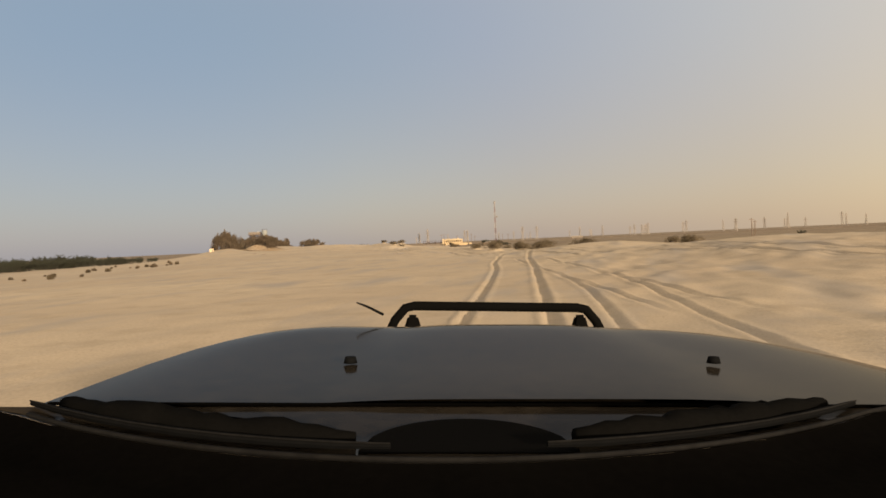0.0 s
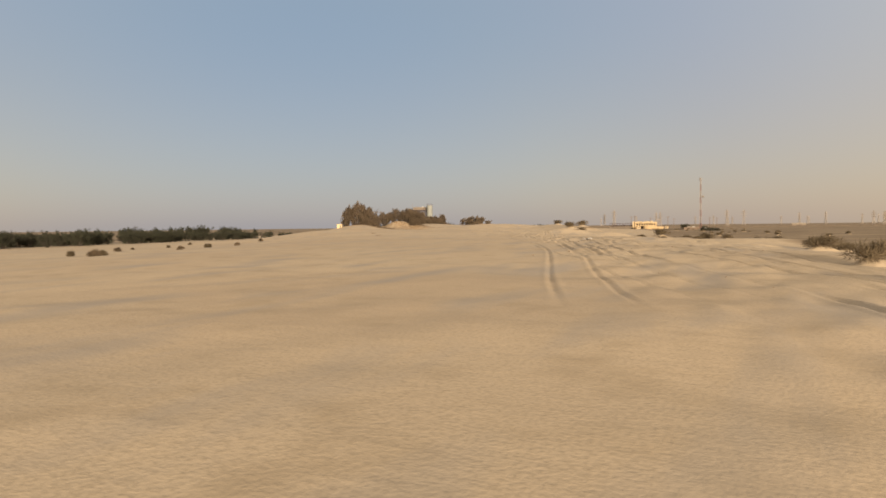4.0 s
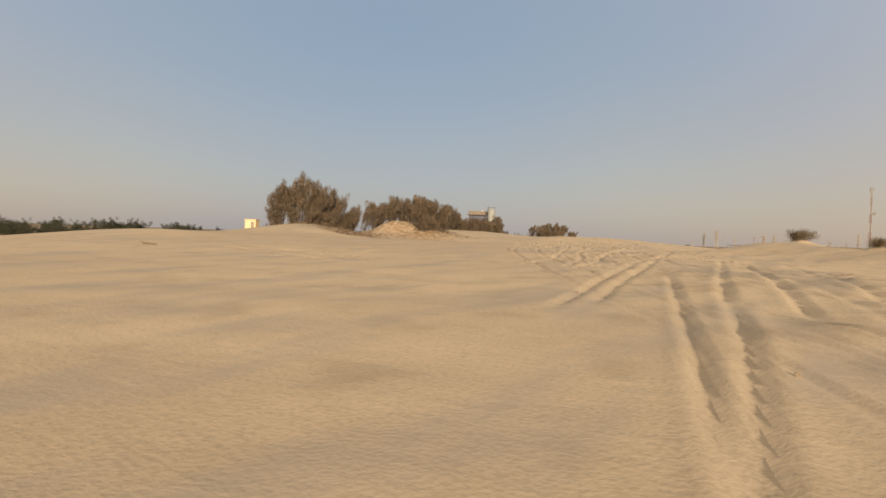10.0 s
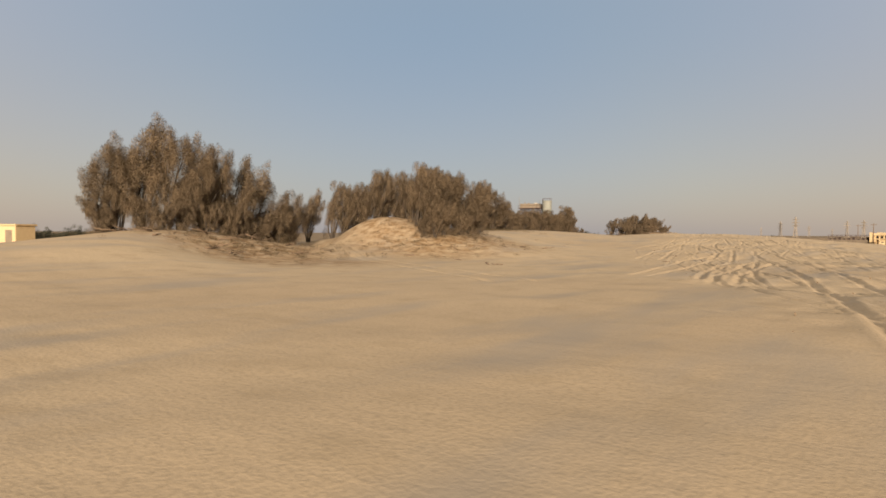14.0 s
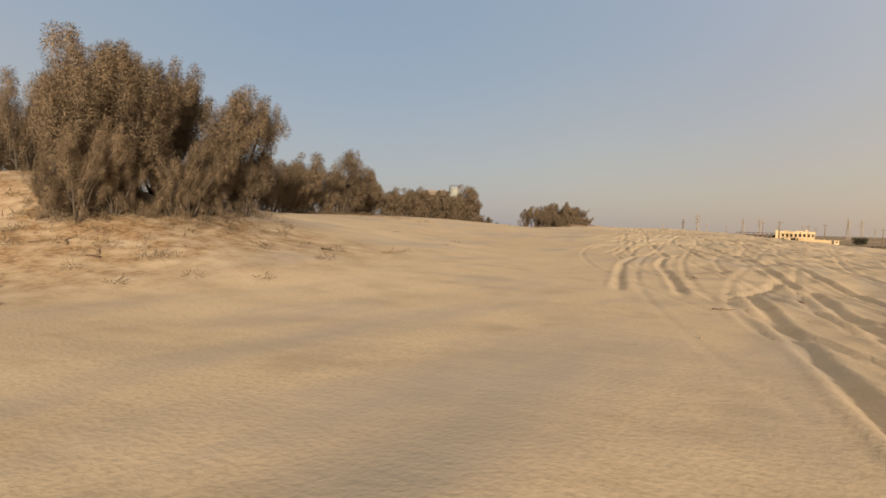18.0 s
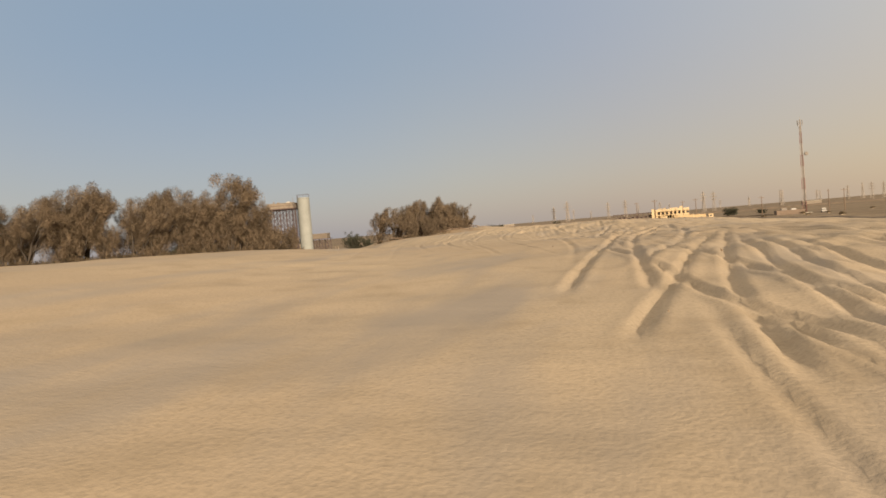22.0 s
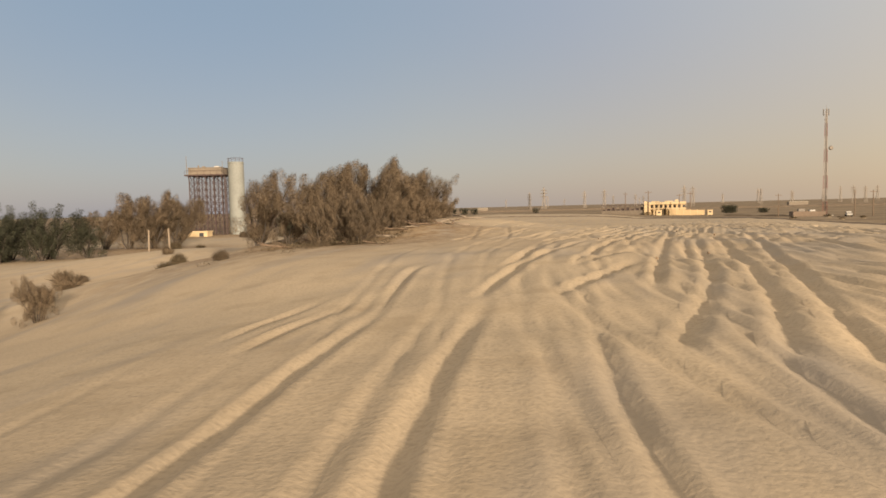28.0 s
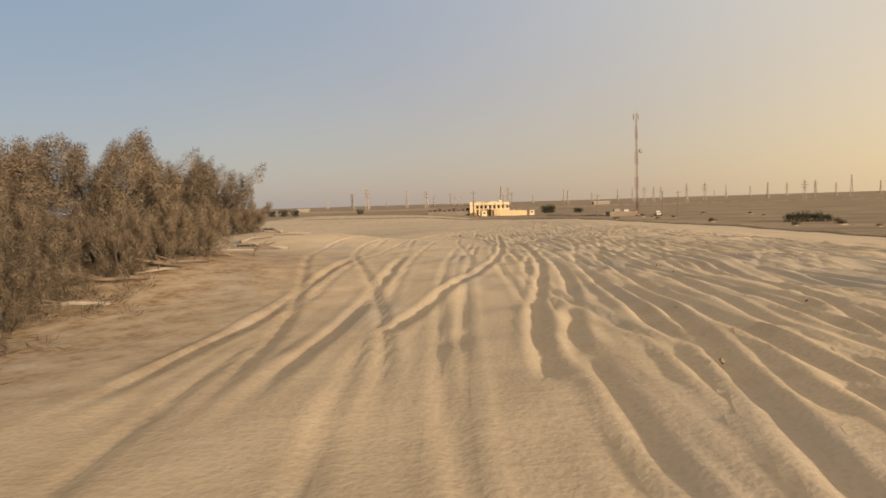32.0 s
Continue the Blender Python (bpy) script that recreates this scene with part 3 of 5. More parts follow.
# ---- trees ----
def blades(rng, spots, n, length, width, droop, wind, mat, name):
    """Feathery foliage: short thin sprays scattered through plumes (x, y, z, radius, stretch upward), which bend with the wind."""
    sp = np.array(spots)
    size = sp[:, 3] ** 2 * sp[:, 4]
    sp = sp[rng.choice(len(sp), size=n, p=size / size.sum())]

    def unit(v):
        return v / (np.linalg.norm(v, axis=1, keepdims=True) + 1e-6)

    v = unit(rng.normal(size=(n, 3)))
    rr = sp[:, 3:4] * rng.uniform(0.06, 1.0, (n, 1)) ** 0.5
    off = v * rr * np.stack([np.ones(n), np.ones(n), sp[:, 4]], -1)
    off[:, 0] += wind * np.maximum(off[:, 2], 0) * 0.8
    p = sp[:, :3] + off
    d = unit(v * 0.5 + np.array([wind, wind * 0.3, 0.45 - droop]) + rng.normal(size=(n, 3)) * 0.5)
    s = unit(np.cross(d, rng.normal(size=(n, 3))))
    ln, wd = length * rng.uniform(0.5, 1.4, (n, 1)), width * rng.uniform(0.6, 1.3, (n, 1))
    # sprays face outward from their plume, so that each plume has a lit and a shaded side
    face = unit(v + np.array([0, 0, 0.25]) + rng.normal(size=(n, 3)) * 0.35)
    s = np.where((np.cross(s, d) * face).sum(1, keepdims=True) < 0, -s, s)
    mid = p + d * ln * 0.45
    tip = p + d * ln + np.array([wind * 0.2, 0, -droop]) * ln * 0.4
    verts = np.stack([p, mid + s * wd, tip, mid - s * wd], 1).reshape(-1, 3)
    me = bpy.data.meshes.new(name)
    me.vertices.add(4 * n)
    me.vertices.foreach_set("co", verts.ravel())
    me.loops.add(4 * n)
    me.loops.foreach_set("vertex_index", np.arange(4 * n))
    me.polygons.add(n)
    me.polygons.foreach_set("loop_start", 4 * np.arange(n))
    me.update(calc_edges=True)
    me.polygons.foreach_set("use_smooth", np.ones(n, bool))
    me.normals_split_custom_set_from_vertices(np.repeat(face, 4, axis=0))
    me.materials.append(mat)
    return me


def make_tree(seed, tall, wide, stems, n, leaf=None, lean=0.12, skirt=0.25, droop=0.3, fine=1.0, name="tamarisk_tree", label="", category="tree", group=""):
    """A many-stemmed tree: tapered stems and limbs, and a crown of fine sprays in separate wind-bent plumes."""
    rng = np.random.RandomState(seed)
    bm = bmesh.new()
    spots = []
    k5 = tall / 5
    for k in range(stems):
        a = 2 * math.pi * (k + rng.uniform(-0.35, 0.35)) / stems
        reach = wide * rng.uniform(0.2, 0.95)
        top = tall * rng.uniform(0.55, 0.93) * (1 - 0.22 * reach / wide)
        pts, rad = [], []
        for i in range(7):
            f = i / 6
            pts.append((math.cos(a) * (0.12 + reach * f ** 1.3) + lean * tall * f * f + rng.normal() * 0.05, math.sin(a) * (0.12 + reach * f ** 1.3) + rng.normal() * 0.05, -0.3 + (top + 0.3) * f))
            rad.append(0.075 * (1 - 0.85 * f) * k5 + 0.010)
        add_tube(bm, pts, rad, 6)
        for i in range(2, 7):
            p, f = pts[i], i / 6
            for j in range(2):
                if f <= skirt + 0.1 or rng.uniform() < (0.55 if f < 0.6 else 0.25):
                    continue
                b = rng.uniform(0, 6.28)
                ln = rng.uniform(0.35, 0.95) * wide * 0.45
                q = (p[0] + math.cos(b) * ln + lean * 0.6, p[1] + math.sin(b) * ln, p[2] + rng.uniform(0.15, 0.7) * ln)
                m = tuple((u + v) / 2 + rng.normal() * 0.04 for u, v in zip(p, q))
                add_tube(bm, [p, m, q], [rad[i] * 0.6, rad[i] * 0.4, 0.006], 4, cap=False)
                spots.append((*q, rng.uniform(0.22, 0.40) * k5, rng.uniform(1.1, 1.8)))
                spots.append((q[0] + rng.normal() * 0.2 * k5 + 0.12 * k5, q[1] + rng.normal() * 0.2 * k5, q[2] + rng.uniform(0.1, 0.45) * k5, rng.uniform(0.16, 0.28) * k5, rng.uniform(1.0, 1.6)))
        for j in range(3):
            spots.append((pts[-1][0] + rng.normal() * 0.18 * k5, pts[-1][1] + rng.normal() * 0.18 * k5, pts[-1][2] - 0.3 * j * k5, rng.uniform(0.20, 0.34) * k5, rng.uniform(1.1, 1.8)))
    for k in range(int(stems * (3.4 if skirt < 0.12 else 1.2))):
        a, r = rng.uniform(0, 6.28), wide * rng.uniform(0.3, 1.0)
        f = rng.uniform(0.03 + skirt * 0.3, 0.5)
        spots.append((math.cos(a) * r + lean * tall * f * f, math.sin(a) * r, tall * f, rng.uniform(0.24, 0.46) * k5, rng.uniform(1.0, 1.6)))
    tree = thing(name, 0, 0, -200, label, category, group)
    t = new("trunk", mesh_of("trunk", bm, BARK, True))
    t.parent = tree
    c = new("crown", blades(rng, spots, int(n * 6.0 * fine), 0.115 * k5 / fine ** 0.5, 0.0088 * k5 / fine ** 0.5, droop, 0.42, leaf or LEAF, "crown"))
    c.parent = tree
    return tree


def plant(kind, x, y, tall, spin=0.0, sink=0.1, wide=1.0):
    """A copy of a tree kind on the ground, scaled to a height in metres."""
    s = tall / kind["tall"]
    m = pose(x, y, ground_z(x, y) - sink * s, 0, 0, spin) @ Matrix.Diagonal((s * wide, s * wide, s, 1))
    return copy_thing(kind["tree"], m)


def tree_kind(seed, tall, wide, stems, n, **more):
    return dict(tree=make_tree(seed, tall, wide, stems, n, **more), tall=tall)


GROVE = "grey-brown tamarisk tree with feathery wind-bent crown on the dune"
KINDS = [tree_kind(11 + k, 5.0, w, s, n, lean=l, skirt=sk, label=GROVE, group="tamarisk grove on the dune")
         for k, (w, s, n, l, sk) in enumerate([(1.5, 6, 6500, 0.22, 0.3), (1.9, 7, 7500, 0.18, 0.15), (1.1, 5, 5500, 0.17, 0.35), (2.2, 8, 8000, 0.20, 0.1), (0.85, 4, 4500, 0.15, 0.3)])]
BUSHY = tree_kind(31, 4.5, 2.2, 9, 10000, lean=0.08, skirt=0.05, droop=0.5, label="dense bushy tamarisk with skirts of foliage to the sand", group="tamarisk thicket beside the tracks")
DARKS = [tree_kind(41 + k, 5.0, 2.2, 7, 7000, leaf=LEAF_DARK, lean=0.03, fine=0.35, skirt=0.1, name="dark_tree", label="dark green bushy tree in the low ground", group="dark trees") for k in range(2)]
FIR = tree_kind(51, 6.0, 1.1, 5, 4000, leaf=LEAF_DARK, lean=0.0, fine=0.35, skirt=0.1, name="conifer_tree", label="dark slender far tree above the sand edge", group="far trees")

rng = random.Random(3)
# grove on the first mound
for x, y, h, k in ((-4.6, -93.4, 7.2, 2), (-3.8, -92.8, 5.8, 0), (-3.0, -91.8, 8.3, 2), (-1.9, -90.6, 7.2, 0), (-2.4, -89.4, 6.4, 4), (-0.8, -88.8, 6.6, 1), (-3.4, -87, 7.4, 2), (-1.8, -86, 6.6, 3), (-3.0, -83.7, 6.6, 0), (-1.2, -82.5, 5.9, 1), (-3.5, -80.5, 5.2, 3), (-5.5, -78.5, 5.0, 1), (-0.2, -90.8, 3.2, 3), (0.4, -87.0, 2.8, 3), (-0.4, -84.5, 3.0, 1)):
    plant(KINDS[k], x, y, h, rng.uniform(-25, 25), 0.1, 0.78)
for x, y, h in ((1.6, -93.0, 2.2), (1.2, -91.2, 2.8), (1.0, -89.4, 2.5), (0.6, -87.8, 3.0), (0.2, -86.2, 2.6), (-0.4, -84.6, 3.0), (-1.0, -83.0, 2.4), (-2.2, -92.0, 3.4), (-3.6, -93.8, 3.2), (-5.4, -93.0, 3.0), (-2.4, -85.2, 3.4)):
    plant(BUSHY, x, y, h, rng.uniform(0, 360), 0.25, 0.75)
for x, y, h in ((9.6, -75.8, 2.4), (9.9, -74.2, 2.6), (9.4, -72.4, 2.3), (8.9, -77.0, 2.0), (7.2, -74.0, 3.0), (9.2, -70.6, 2.2), (4.6, -72.2, 3.2), (1.4, -70.8, 3.0)):
    plant(BUSHY, x, y, h, rng.uniform(0, 360), 0.25, 0.75)
# grove round the hump
for x, y, h, k in ((-6.5, -74.5, 5.2, 2), (-5.2, -72.7, 5.4, 0), (-3.0, -72.0, 5.2, 1), (-0.5, -71.5, 5.3, 0), (2.0, -71.5, 4.6, 2), (4.0, -73.0, 4.5, 3), (5.5, -74.2, 4.8, 1), (7.0, -75.5, 5.0, 0), (8.6, -76.4, 4.9, 2), (9.2, -75.2, 4.8, 0), (7.4, -72.5, 4.9, 2), (8.6, -70.3, 4.3, 0), (9.0, -72.0, 4.6, 1), (-2.0, -74.5, 5.0, 1), (-8.0, -76, 3.8, 2), (5.2, -69.5, 3.6, 4), (0.8, -73.5, 4.6, 3), (3.2, -71.0, 4.4, 0), (-4.2, -70.8, 4.2, 3), (9.8, -73.4, 2.6, 3), (9.6, -76.8, 2.8, 3), (-1.6, -70.2, 4.2, 2), (6.2, -72.0, 4.4, 0)):
    plant(KINDS[k], x, y, h, rng.uniform(-25, 25), 0.1, 0.84)
# row along the ridge
for x, y, h, k in ((3.8, -66.0, 3.6, 4), (1.5, -63, 3.4, 2), (0.0, -58, 3.6, 4), (-5.9, -52.8, 6.2, 4), (-4.0, -50.0, 5.4, 3), (-3.2, -49.0, 4.2, 1), (-5.5, -46, 3.8, 2), (-7.5, -42, 4.8, 2), (-9.0, -39, 3.4, 3), (-8.5, -35.5, 4.1, 4), (-9.2, -33, 3.4, 1), (-9.5, -29.5, 4.8, 4), (-9.0, -26, 3.6, 3), (-8.5, -23, 3.6, 4), (-8.0, -20.2, 3.7, 0), (-10.5, -20.5, 3.2, 1), (-8.2, -21.8, 5.0, 0), (-7.9, -19.4, 3.5, 2), (-6.6, -18.2, 1.7, 3), (-6.9, -16.8, 1.2, 3), (-10.8, -24, 4.5, 1), (-11, -29, 3.9, 0), (-12, -34, 3.8, 2), (-7.6, -25.2, 3.8, 2), (-8.2, -31, 3.6, 0), (-7.2, -38, 3.4, 2), (-6.5, -44, 4.0, 1), (-11, -37, 3.9, 0), (2.6, -64.2, 3.2, 3), (0.8, -60.5, 3.4, 0), (-1.2, -56.5, 3.4, 1), (-2.6, -54.5, 3.8, 0), (-4.8, -48, 3.6, 0), (-8.0, -28, 3.4, 3), (-8.0, -33.5, 3.0, 3), (-6.8, -41, 3.2, 3), (-9.6, -22, 3.4, 3), (-8.6, -19, 2.6, 3)):
    plant(KINDS[k], x, y, 0.9 * h, rng.uniform(-25, 25), 0.1, 1.2)
for x, y, h in ((-7.4, -43.5, 2.4), (-7.0, -40.5, 2.2), (-7.6, -37.2, 2.4), (-8.0, -34.6, 2.0), (-7.6, -32.2, 2.6), (-7.8, -30.0, 2.2), (-7.4, -27.6, 2.6), (-7.0, -26.0, 2.0), (-7.4, -24.2, 2.4), (-7.2, -22.4, 2.6), (-7.0, -20.8, 2.2), (-7.2, -19.0, 2.4), (-6.8, -17.6, 1.5), (-9.0, -17.6, 2.2), (-3.4, -51.0, 2.6), (-3.0, -53.2, 2.4), (-2.0, -55.6, 2.2), (-4.2, -47.4, 2.2), (0.6, -59.2, 2.0), (2.2, -62.6, 2.0)):
    plant(BUSHY, x, y, h, rng.uniform(0, 360), 0.25, 0.75)
# thicket beside the last stretch
for x, y, h, w in ((-9.0, 9.5, 2.7, 0.8), (-11.5, 11.5, 3.7, 0.8), (-14.0, 13, 4.2, 0.8), (-9.5, 13.5, 3.2, 0.8), (-12.3, 16, 4.3, 0.8), (-9.3, 17.5, 3.7, 0.8), (-10.8, 21, 4.2, 0.8), (-8.2, 20.8, 3.7, 0.7), (-13.5, 20, 4.5, 0.8), (-12, 25, 4.2, 0.8), (-10, 24.5, 3.7, 0.7), (-7.6, 11.2, 1.9, 0.9), (-8.4, 13.2, 2.4, 0.9), (-7.8, 15.4, 2.3, 0.9), (-7.5, 17.2, 2.3, 0.9), (-7.2, 19.0, 2.4, 0.9), (-6.9, 9.0, 1.3, 1.0), (-11.8, 27.5, 4.5, 0.7), (-13.2, 31, 4.7, 0.7), (-14.6, 35, 4.4, 0.7)):
    if h > 3.5:
        plant(KINDS[1 if x < -11 else 3], x, y, h * rng.uniform(0.9, 1.12), rng.uniform(-40, 40), 0.3, 0.95)
    else:
        plant(BUSHY, x, y, h, rng.uniform(0, 360), 0.25, w)
for x, y, h in ((-12, 38, 2.6), (-12.6, 41.5, 3.0), (-14.5, 45, 2.2), (-15.5, 52, 2.2), (-17, 60, 2.0)):
    plant(BUSHY, x, y, h, rng.uniform(0, 360), 0.25)
# bushes on the slope below it
for x, y, h, w in ((-13.6, -4.0, 2.1, 0.8), (-12.5, -5.0, 1.7, 0.9), (-14.6, -3.2, 1.7, 0.9), (-13.0, -0.9, 1.7, 0.7)):
    plant(BUSHY, x, y, h, rng.uniform(0, 360), 0.25, w)
# trees in the low ground round the water tower
for x, y, h, k in ((-73, 66, 7.8, 1), (-69.5, 67, 9.0, 0), (-66, 68, 9.2, 3), (-62.5, 69, 8.6, 1), (-77, 65, 6.4, 2), (-67.5, 70, 8.4, 1)):
    plant(KINDS[k], x, y, h, rng.uniform(-30, 30))
for x, y, h, k in ((-70, 39.5, 5.4, 1), (-64.5, 41, 5.6, 0), (-74.5, 39, 5.0, 0), (-61.5, 44, 5.2, 1), (-80, 45, 5.4, 0), (-72, 44, 5.8, 0), (-68, 45.5, 6.8, 1), (-63.5, 47, 7.6, 0), (-60, 49, 5.4, 1), (-78, 42, 5.2, 1), (-66, 43, 6.3, 0), (-75, 46, 5.2, 0), (-57, 95, 5.5, 0), (-61, 101, 5.8, 1), (-52, 92, 4.4, 1)):
    plant(DARKS[k], x, y, h, rng.uniform(0, 360))
# far dark trees beyond the sand edge
far = random.Random(9)
for k in range(140):
    f = k / 139
    x, y = -12 - 30 * f + far.uniform(-8, 5), -222 + 132 * f + far.uniform(-3, 3)
    plant(DARKS[k % 2], x, y, far.uniform(3.1, 3.9) - 1.1 * f * f + (far.uniform(1.0, 2.4) if k < 30 else 0), far.uniform(0, 360), 0.1, 1.25)
for k in range(9):
    x, y = -47 + far.uniform(-7, 7), -88 + 2.4 * k
    plant(DARKS[k % 2], x, y, far.uniform(1.8, 2.9), far.uniform(0, 360), 0.1, 1.2)
for k in range(28):
    x, y = -96 - 22 * far.random(), -100 + 2.7 * k + far.uniform(-3, 3)
    plant(FIR if k % 3 == 0 else DARKS[k % 2], x, y, far.uniform(3.6, 5.2), far.uniform(0, 360), 0.1, 1.35)
# single bushes on the plain
for x, y, h, w in ((216, -42, 2.8, 1.3), (50.6, 321, 5.2, 1.2), (53.4, 321.5, 5.0, 1.2), (52.2, 319.8, 4.4, 1.3), (66, 321, 3.2, 1.5), (67.6, 321.6, 2.8, 1.4), (-50, 392, 4.2, 1.2), (-96, 391, 5.5, 1.5), (-88, 388, 5.0, 1.4), (-104, 395, 5.0, 1.4)):
    plant(DARKS[0], x, y, h, far.uniform(0, 360), 0.3, w)
for x, y, h in ((77.5, 146, 2.2), (79.0, 145.4, 2.5), (80.5, 145.6, 2.7), (82.0, 146.4, 2.6), (83.6, 145.8, 2.6), (85.2, 146.3, 2.4), (86.6, 146, 2.0)):
    plant(DARKS[1], x, y, h, far.uniform(0, 360), 0.3, 1.35)


# ---- mast ----
def truss(bm, z0, z1, w0, w1, bays, legs=3, r=0.06):
    """Legs and crossed braces between two heights."""
    def corner(k, z):
        f = (z - z0) / (z1 - z0)
        w = (w0 + (w1 - w0) * f) / 2
        a = 2 * math.pi * k / legs + math.pi / legs
        return Vector((math.cos(a) * w * 1.3, math.sin(a) * w * 1.3, z))
    for k in range(legs):
        add_tube(bm, [corner(k, z0), corner(k, z1)], [r, r], 5)
        for b in range(bays):
            za, zb = z0 + (z1 - z0) * b / bays, z0 + (z1 - z0) * (b + 1) / bays
            add_tube(bm, [corner(k, za), corner((k + 1) % legs, zb)], [r * 0.6] * 2, 4)
            add_tube(bm, [corner(k, zb), corner((k + 1) % legs, zb)], [r * 0.6] * 2, 4)
    return bm


def build_mast():
    x, y = 70.4, 236.6
    z = ground_z(x, y)
    top = 29.6 - z
    m = thing("radio_mast", x, y, z, "slim red and white lattice radio mast with panel antennas", "mast")
    part("footing", box(-2, -2, -0.4, 2, 2, 0.25, bevel=0.05), CONCRETE, m)
    n = 8
    for k in range(n):
        a, b = 0.25 + (top - 0.25) * k / n, 0.25 + (top - 0.25) * (k + 1) / n
        w = lambda h: 1.35 - 0.75 * h / top
        part("lattice_section", truss(bmesh.new(), a, b, w(a), w(b), 5, 3, 0.062), MAST_RED if k % 2 == 0 else MAST_WHITE, m)
    part("lightning_rod", tube([(0, 0, top), (0, 0, top + 1.6)], [0.05, 0.02], 5), GALV, m)
    for k in range(3):
        a = 2.1 * k + 0.4
        bm = box(-0.16, -0.09, 0, 0.16, 0.09, 2.2, bevel=0.03)
        bmesh.ops.transform(bm, matrix=pose(math.cos(a) * 0.95, math.sin(a) * 0.95, top - 1.9, 0, 0, math.degrees(a) + 90), verts=bm.verts)
        part("panel_antenna", bm, GALV, m)
    bm = bmesh.new()
    bmesh.ops.create_cone(bm, cap_ends=True, segments=16, radius1=0.75, radius2=0.6, depth=0.5, matrix=pose(1.5, -0.4, top * 0.64, 90, 0, 0))
    part("dish", bm, GALV, m)
    bm = tube([(0.5, 0, top * 0.64), (1.5, -0.2, top * 0.64)], [0.05, 0.05], 5)
    part("dish_arm", bm, GALV, m)
    part("cable_tray", box(-0.17, -0.3, 0.3, 0.17, 0.0, top - 2), GALV, m)


build_mast()


def build_hut():
    x, y = 64.5, 235.5
    z = ground_z(x, y)
    h = thing("equipment_enclosure", x, y, z, "brown block wall enclosure at the foot of the mast", "enclosure")
    wall = material("brown block wall", (0.15, 0.11, 0.08), 0.9, vary=0.2, scale=0.6, fine=6)
    for k, b in enumerate(((-5, -3, 5, -2.8), (-5, 2.8, 5, 3), (-5, -2.8, -4.8, 2.8), (4.8, -2.8, 5, 2.8))):
        part("wall_panel", box(b[0], b[1], -0.3, b[2], b[3], 1.7), wall, h)
    part("cabinet", box(-3, -1.5, -0.2, -1, 0.5, 2.6, bevel=0.04), GALV, h)
    part("cabinet", box(0.5, -1.5, -0.2, 2.2, 0.5, 2.2, bevel=0.04), WHITE, h)


build_hut()


def build_pickup():
    x, y = 74.5, 226
    p = thing("pickup_truck", x, y, ground_z(x, y), "small white pickup truck parked by the mast", "truck", turn=80)
    part("body", box(-2.4, -0.85, 0.45, 2.4, 0.85, 1.05, bevel=0.12), WHITE, p)
    bm = box(-0.3, -0.78, 1.03, 1.3, 0.78, 1.72, bevel=0.15)
    part("cabin", bm, WHITE, p)
    part("window", box(-0.1, -0.80, 1.2, 1.1, 0.80, 1.58, bevel=0.05), DARK_GLASS, p)
    part("load_bed", box(-2.35, -0.75, 1.06, -0.4, 0.75, 1.15), RUBBER, p)
    for a in (-1.5, 1.5):
        for b in (-0.8, 0.8):
            bm = bmesh.new()
            bmesh.ops.create_cone(bm, cap_ends=True, segments=16, radius1=0.36, radius2=0.36, depth=0.24, matrix=pose(a, b, 0.34, 90, 0, 0))
            part("wheel", bm, RUBBER, p)


build_pickup()


# ---- poles ----
def build_pole():
    p = thing("utility_pole", 0, 0, -200, "dark timber utility pole with a short crossarm", "utility pole", "utility poles on the plain")
    part("pole", tube([(0, 0, -0.5), (0, 0, 4), (0, 0, 8.4)], [0.17, 0.15, 0.11], 8), TWIG, p)
    part("crossarm", box(-1.1, -0.06, 7.7, 1.1, 0.06, 7.86), TWIG, p)
    for dx in (-0.95, 0, 0.95):
        part("insulator", tube([(dx, 0, 7.86), (dx, 0, 8.15)], [0.05, 0.03], 6), GALV, p)
    return p


POLE = build_pole()
for x, y, s, a in ((81.5, 226, 1.0, 20), (76.8, 228, 1.02, 60), (53.5, 226, 0.95, 10), (14.2, 302, 1.35, 0), (27.5, 298, 1.15, 15), (36, 340, 1.3, 0), (4, 345, 1.3, 40), (212, 5, 0.9, 30), (245, 120, 1.0, 10), (190, -70, 0.9, 15)):
    copy_thing(POLE, pose(x, y, ground_z(x, y), 0, 0, a) @ Matrix.Scale(s, 4))


def build_pylon():
    p = thing("pylon", 0, 0, -300, "grey lattice transmission pylon far off in the haze", "pylon", "transmission pylons on the horizon")
    # Steel kept pale: the haze before these far pylons is put into its colour.
    hazed = material("haze-paled pylon steel", (0.24, 0.205, 0.17), 0.7, vary=0.1)
    bm = truss(bmesh.new(), 0, 15, 5.0, 1.8, 4, 4, 0.26)
    part("lower_body", bm, hazed, p)
    part("upper_body", truss(bmesh.new(), 15, 27, 1.8, 0.7, 4, 4, 0.24), hazed, p)
    for z, w in ((16, 4.2), (19.8, 5.0), (23.4, 3.8)):
        bm = bmesh.new()
        for s in (-1, 1):
            add_tube(bm, [(0, 0, z + 0.9), (s * w, 0, z)], [0.26, 0.18], 4)
            add_tube(bm, [(0, 0, z), (s * w, 0, z)], [0.26, 0.18], 4)
            add_tube(bm, [(s * w, 0, z), (s * w, 0, z - 1.4)], [0.08, 0.08], 4)
        part("crossarm", bm, hazed, p)
    return p


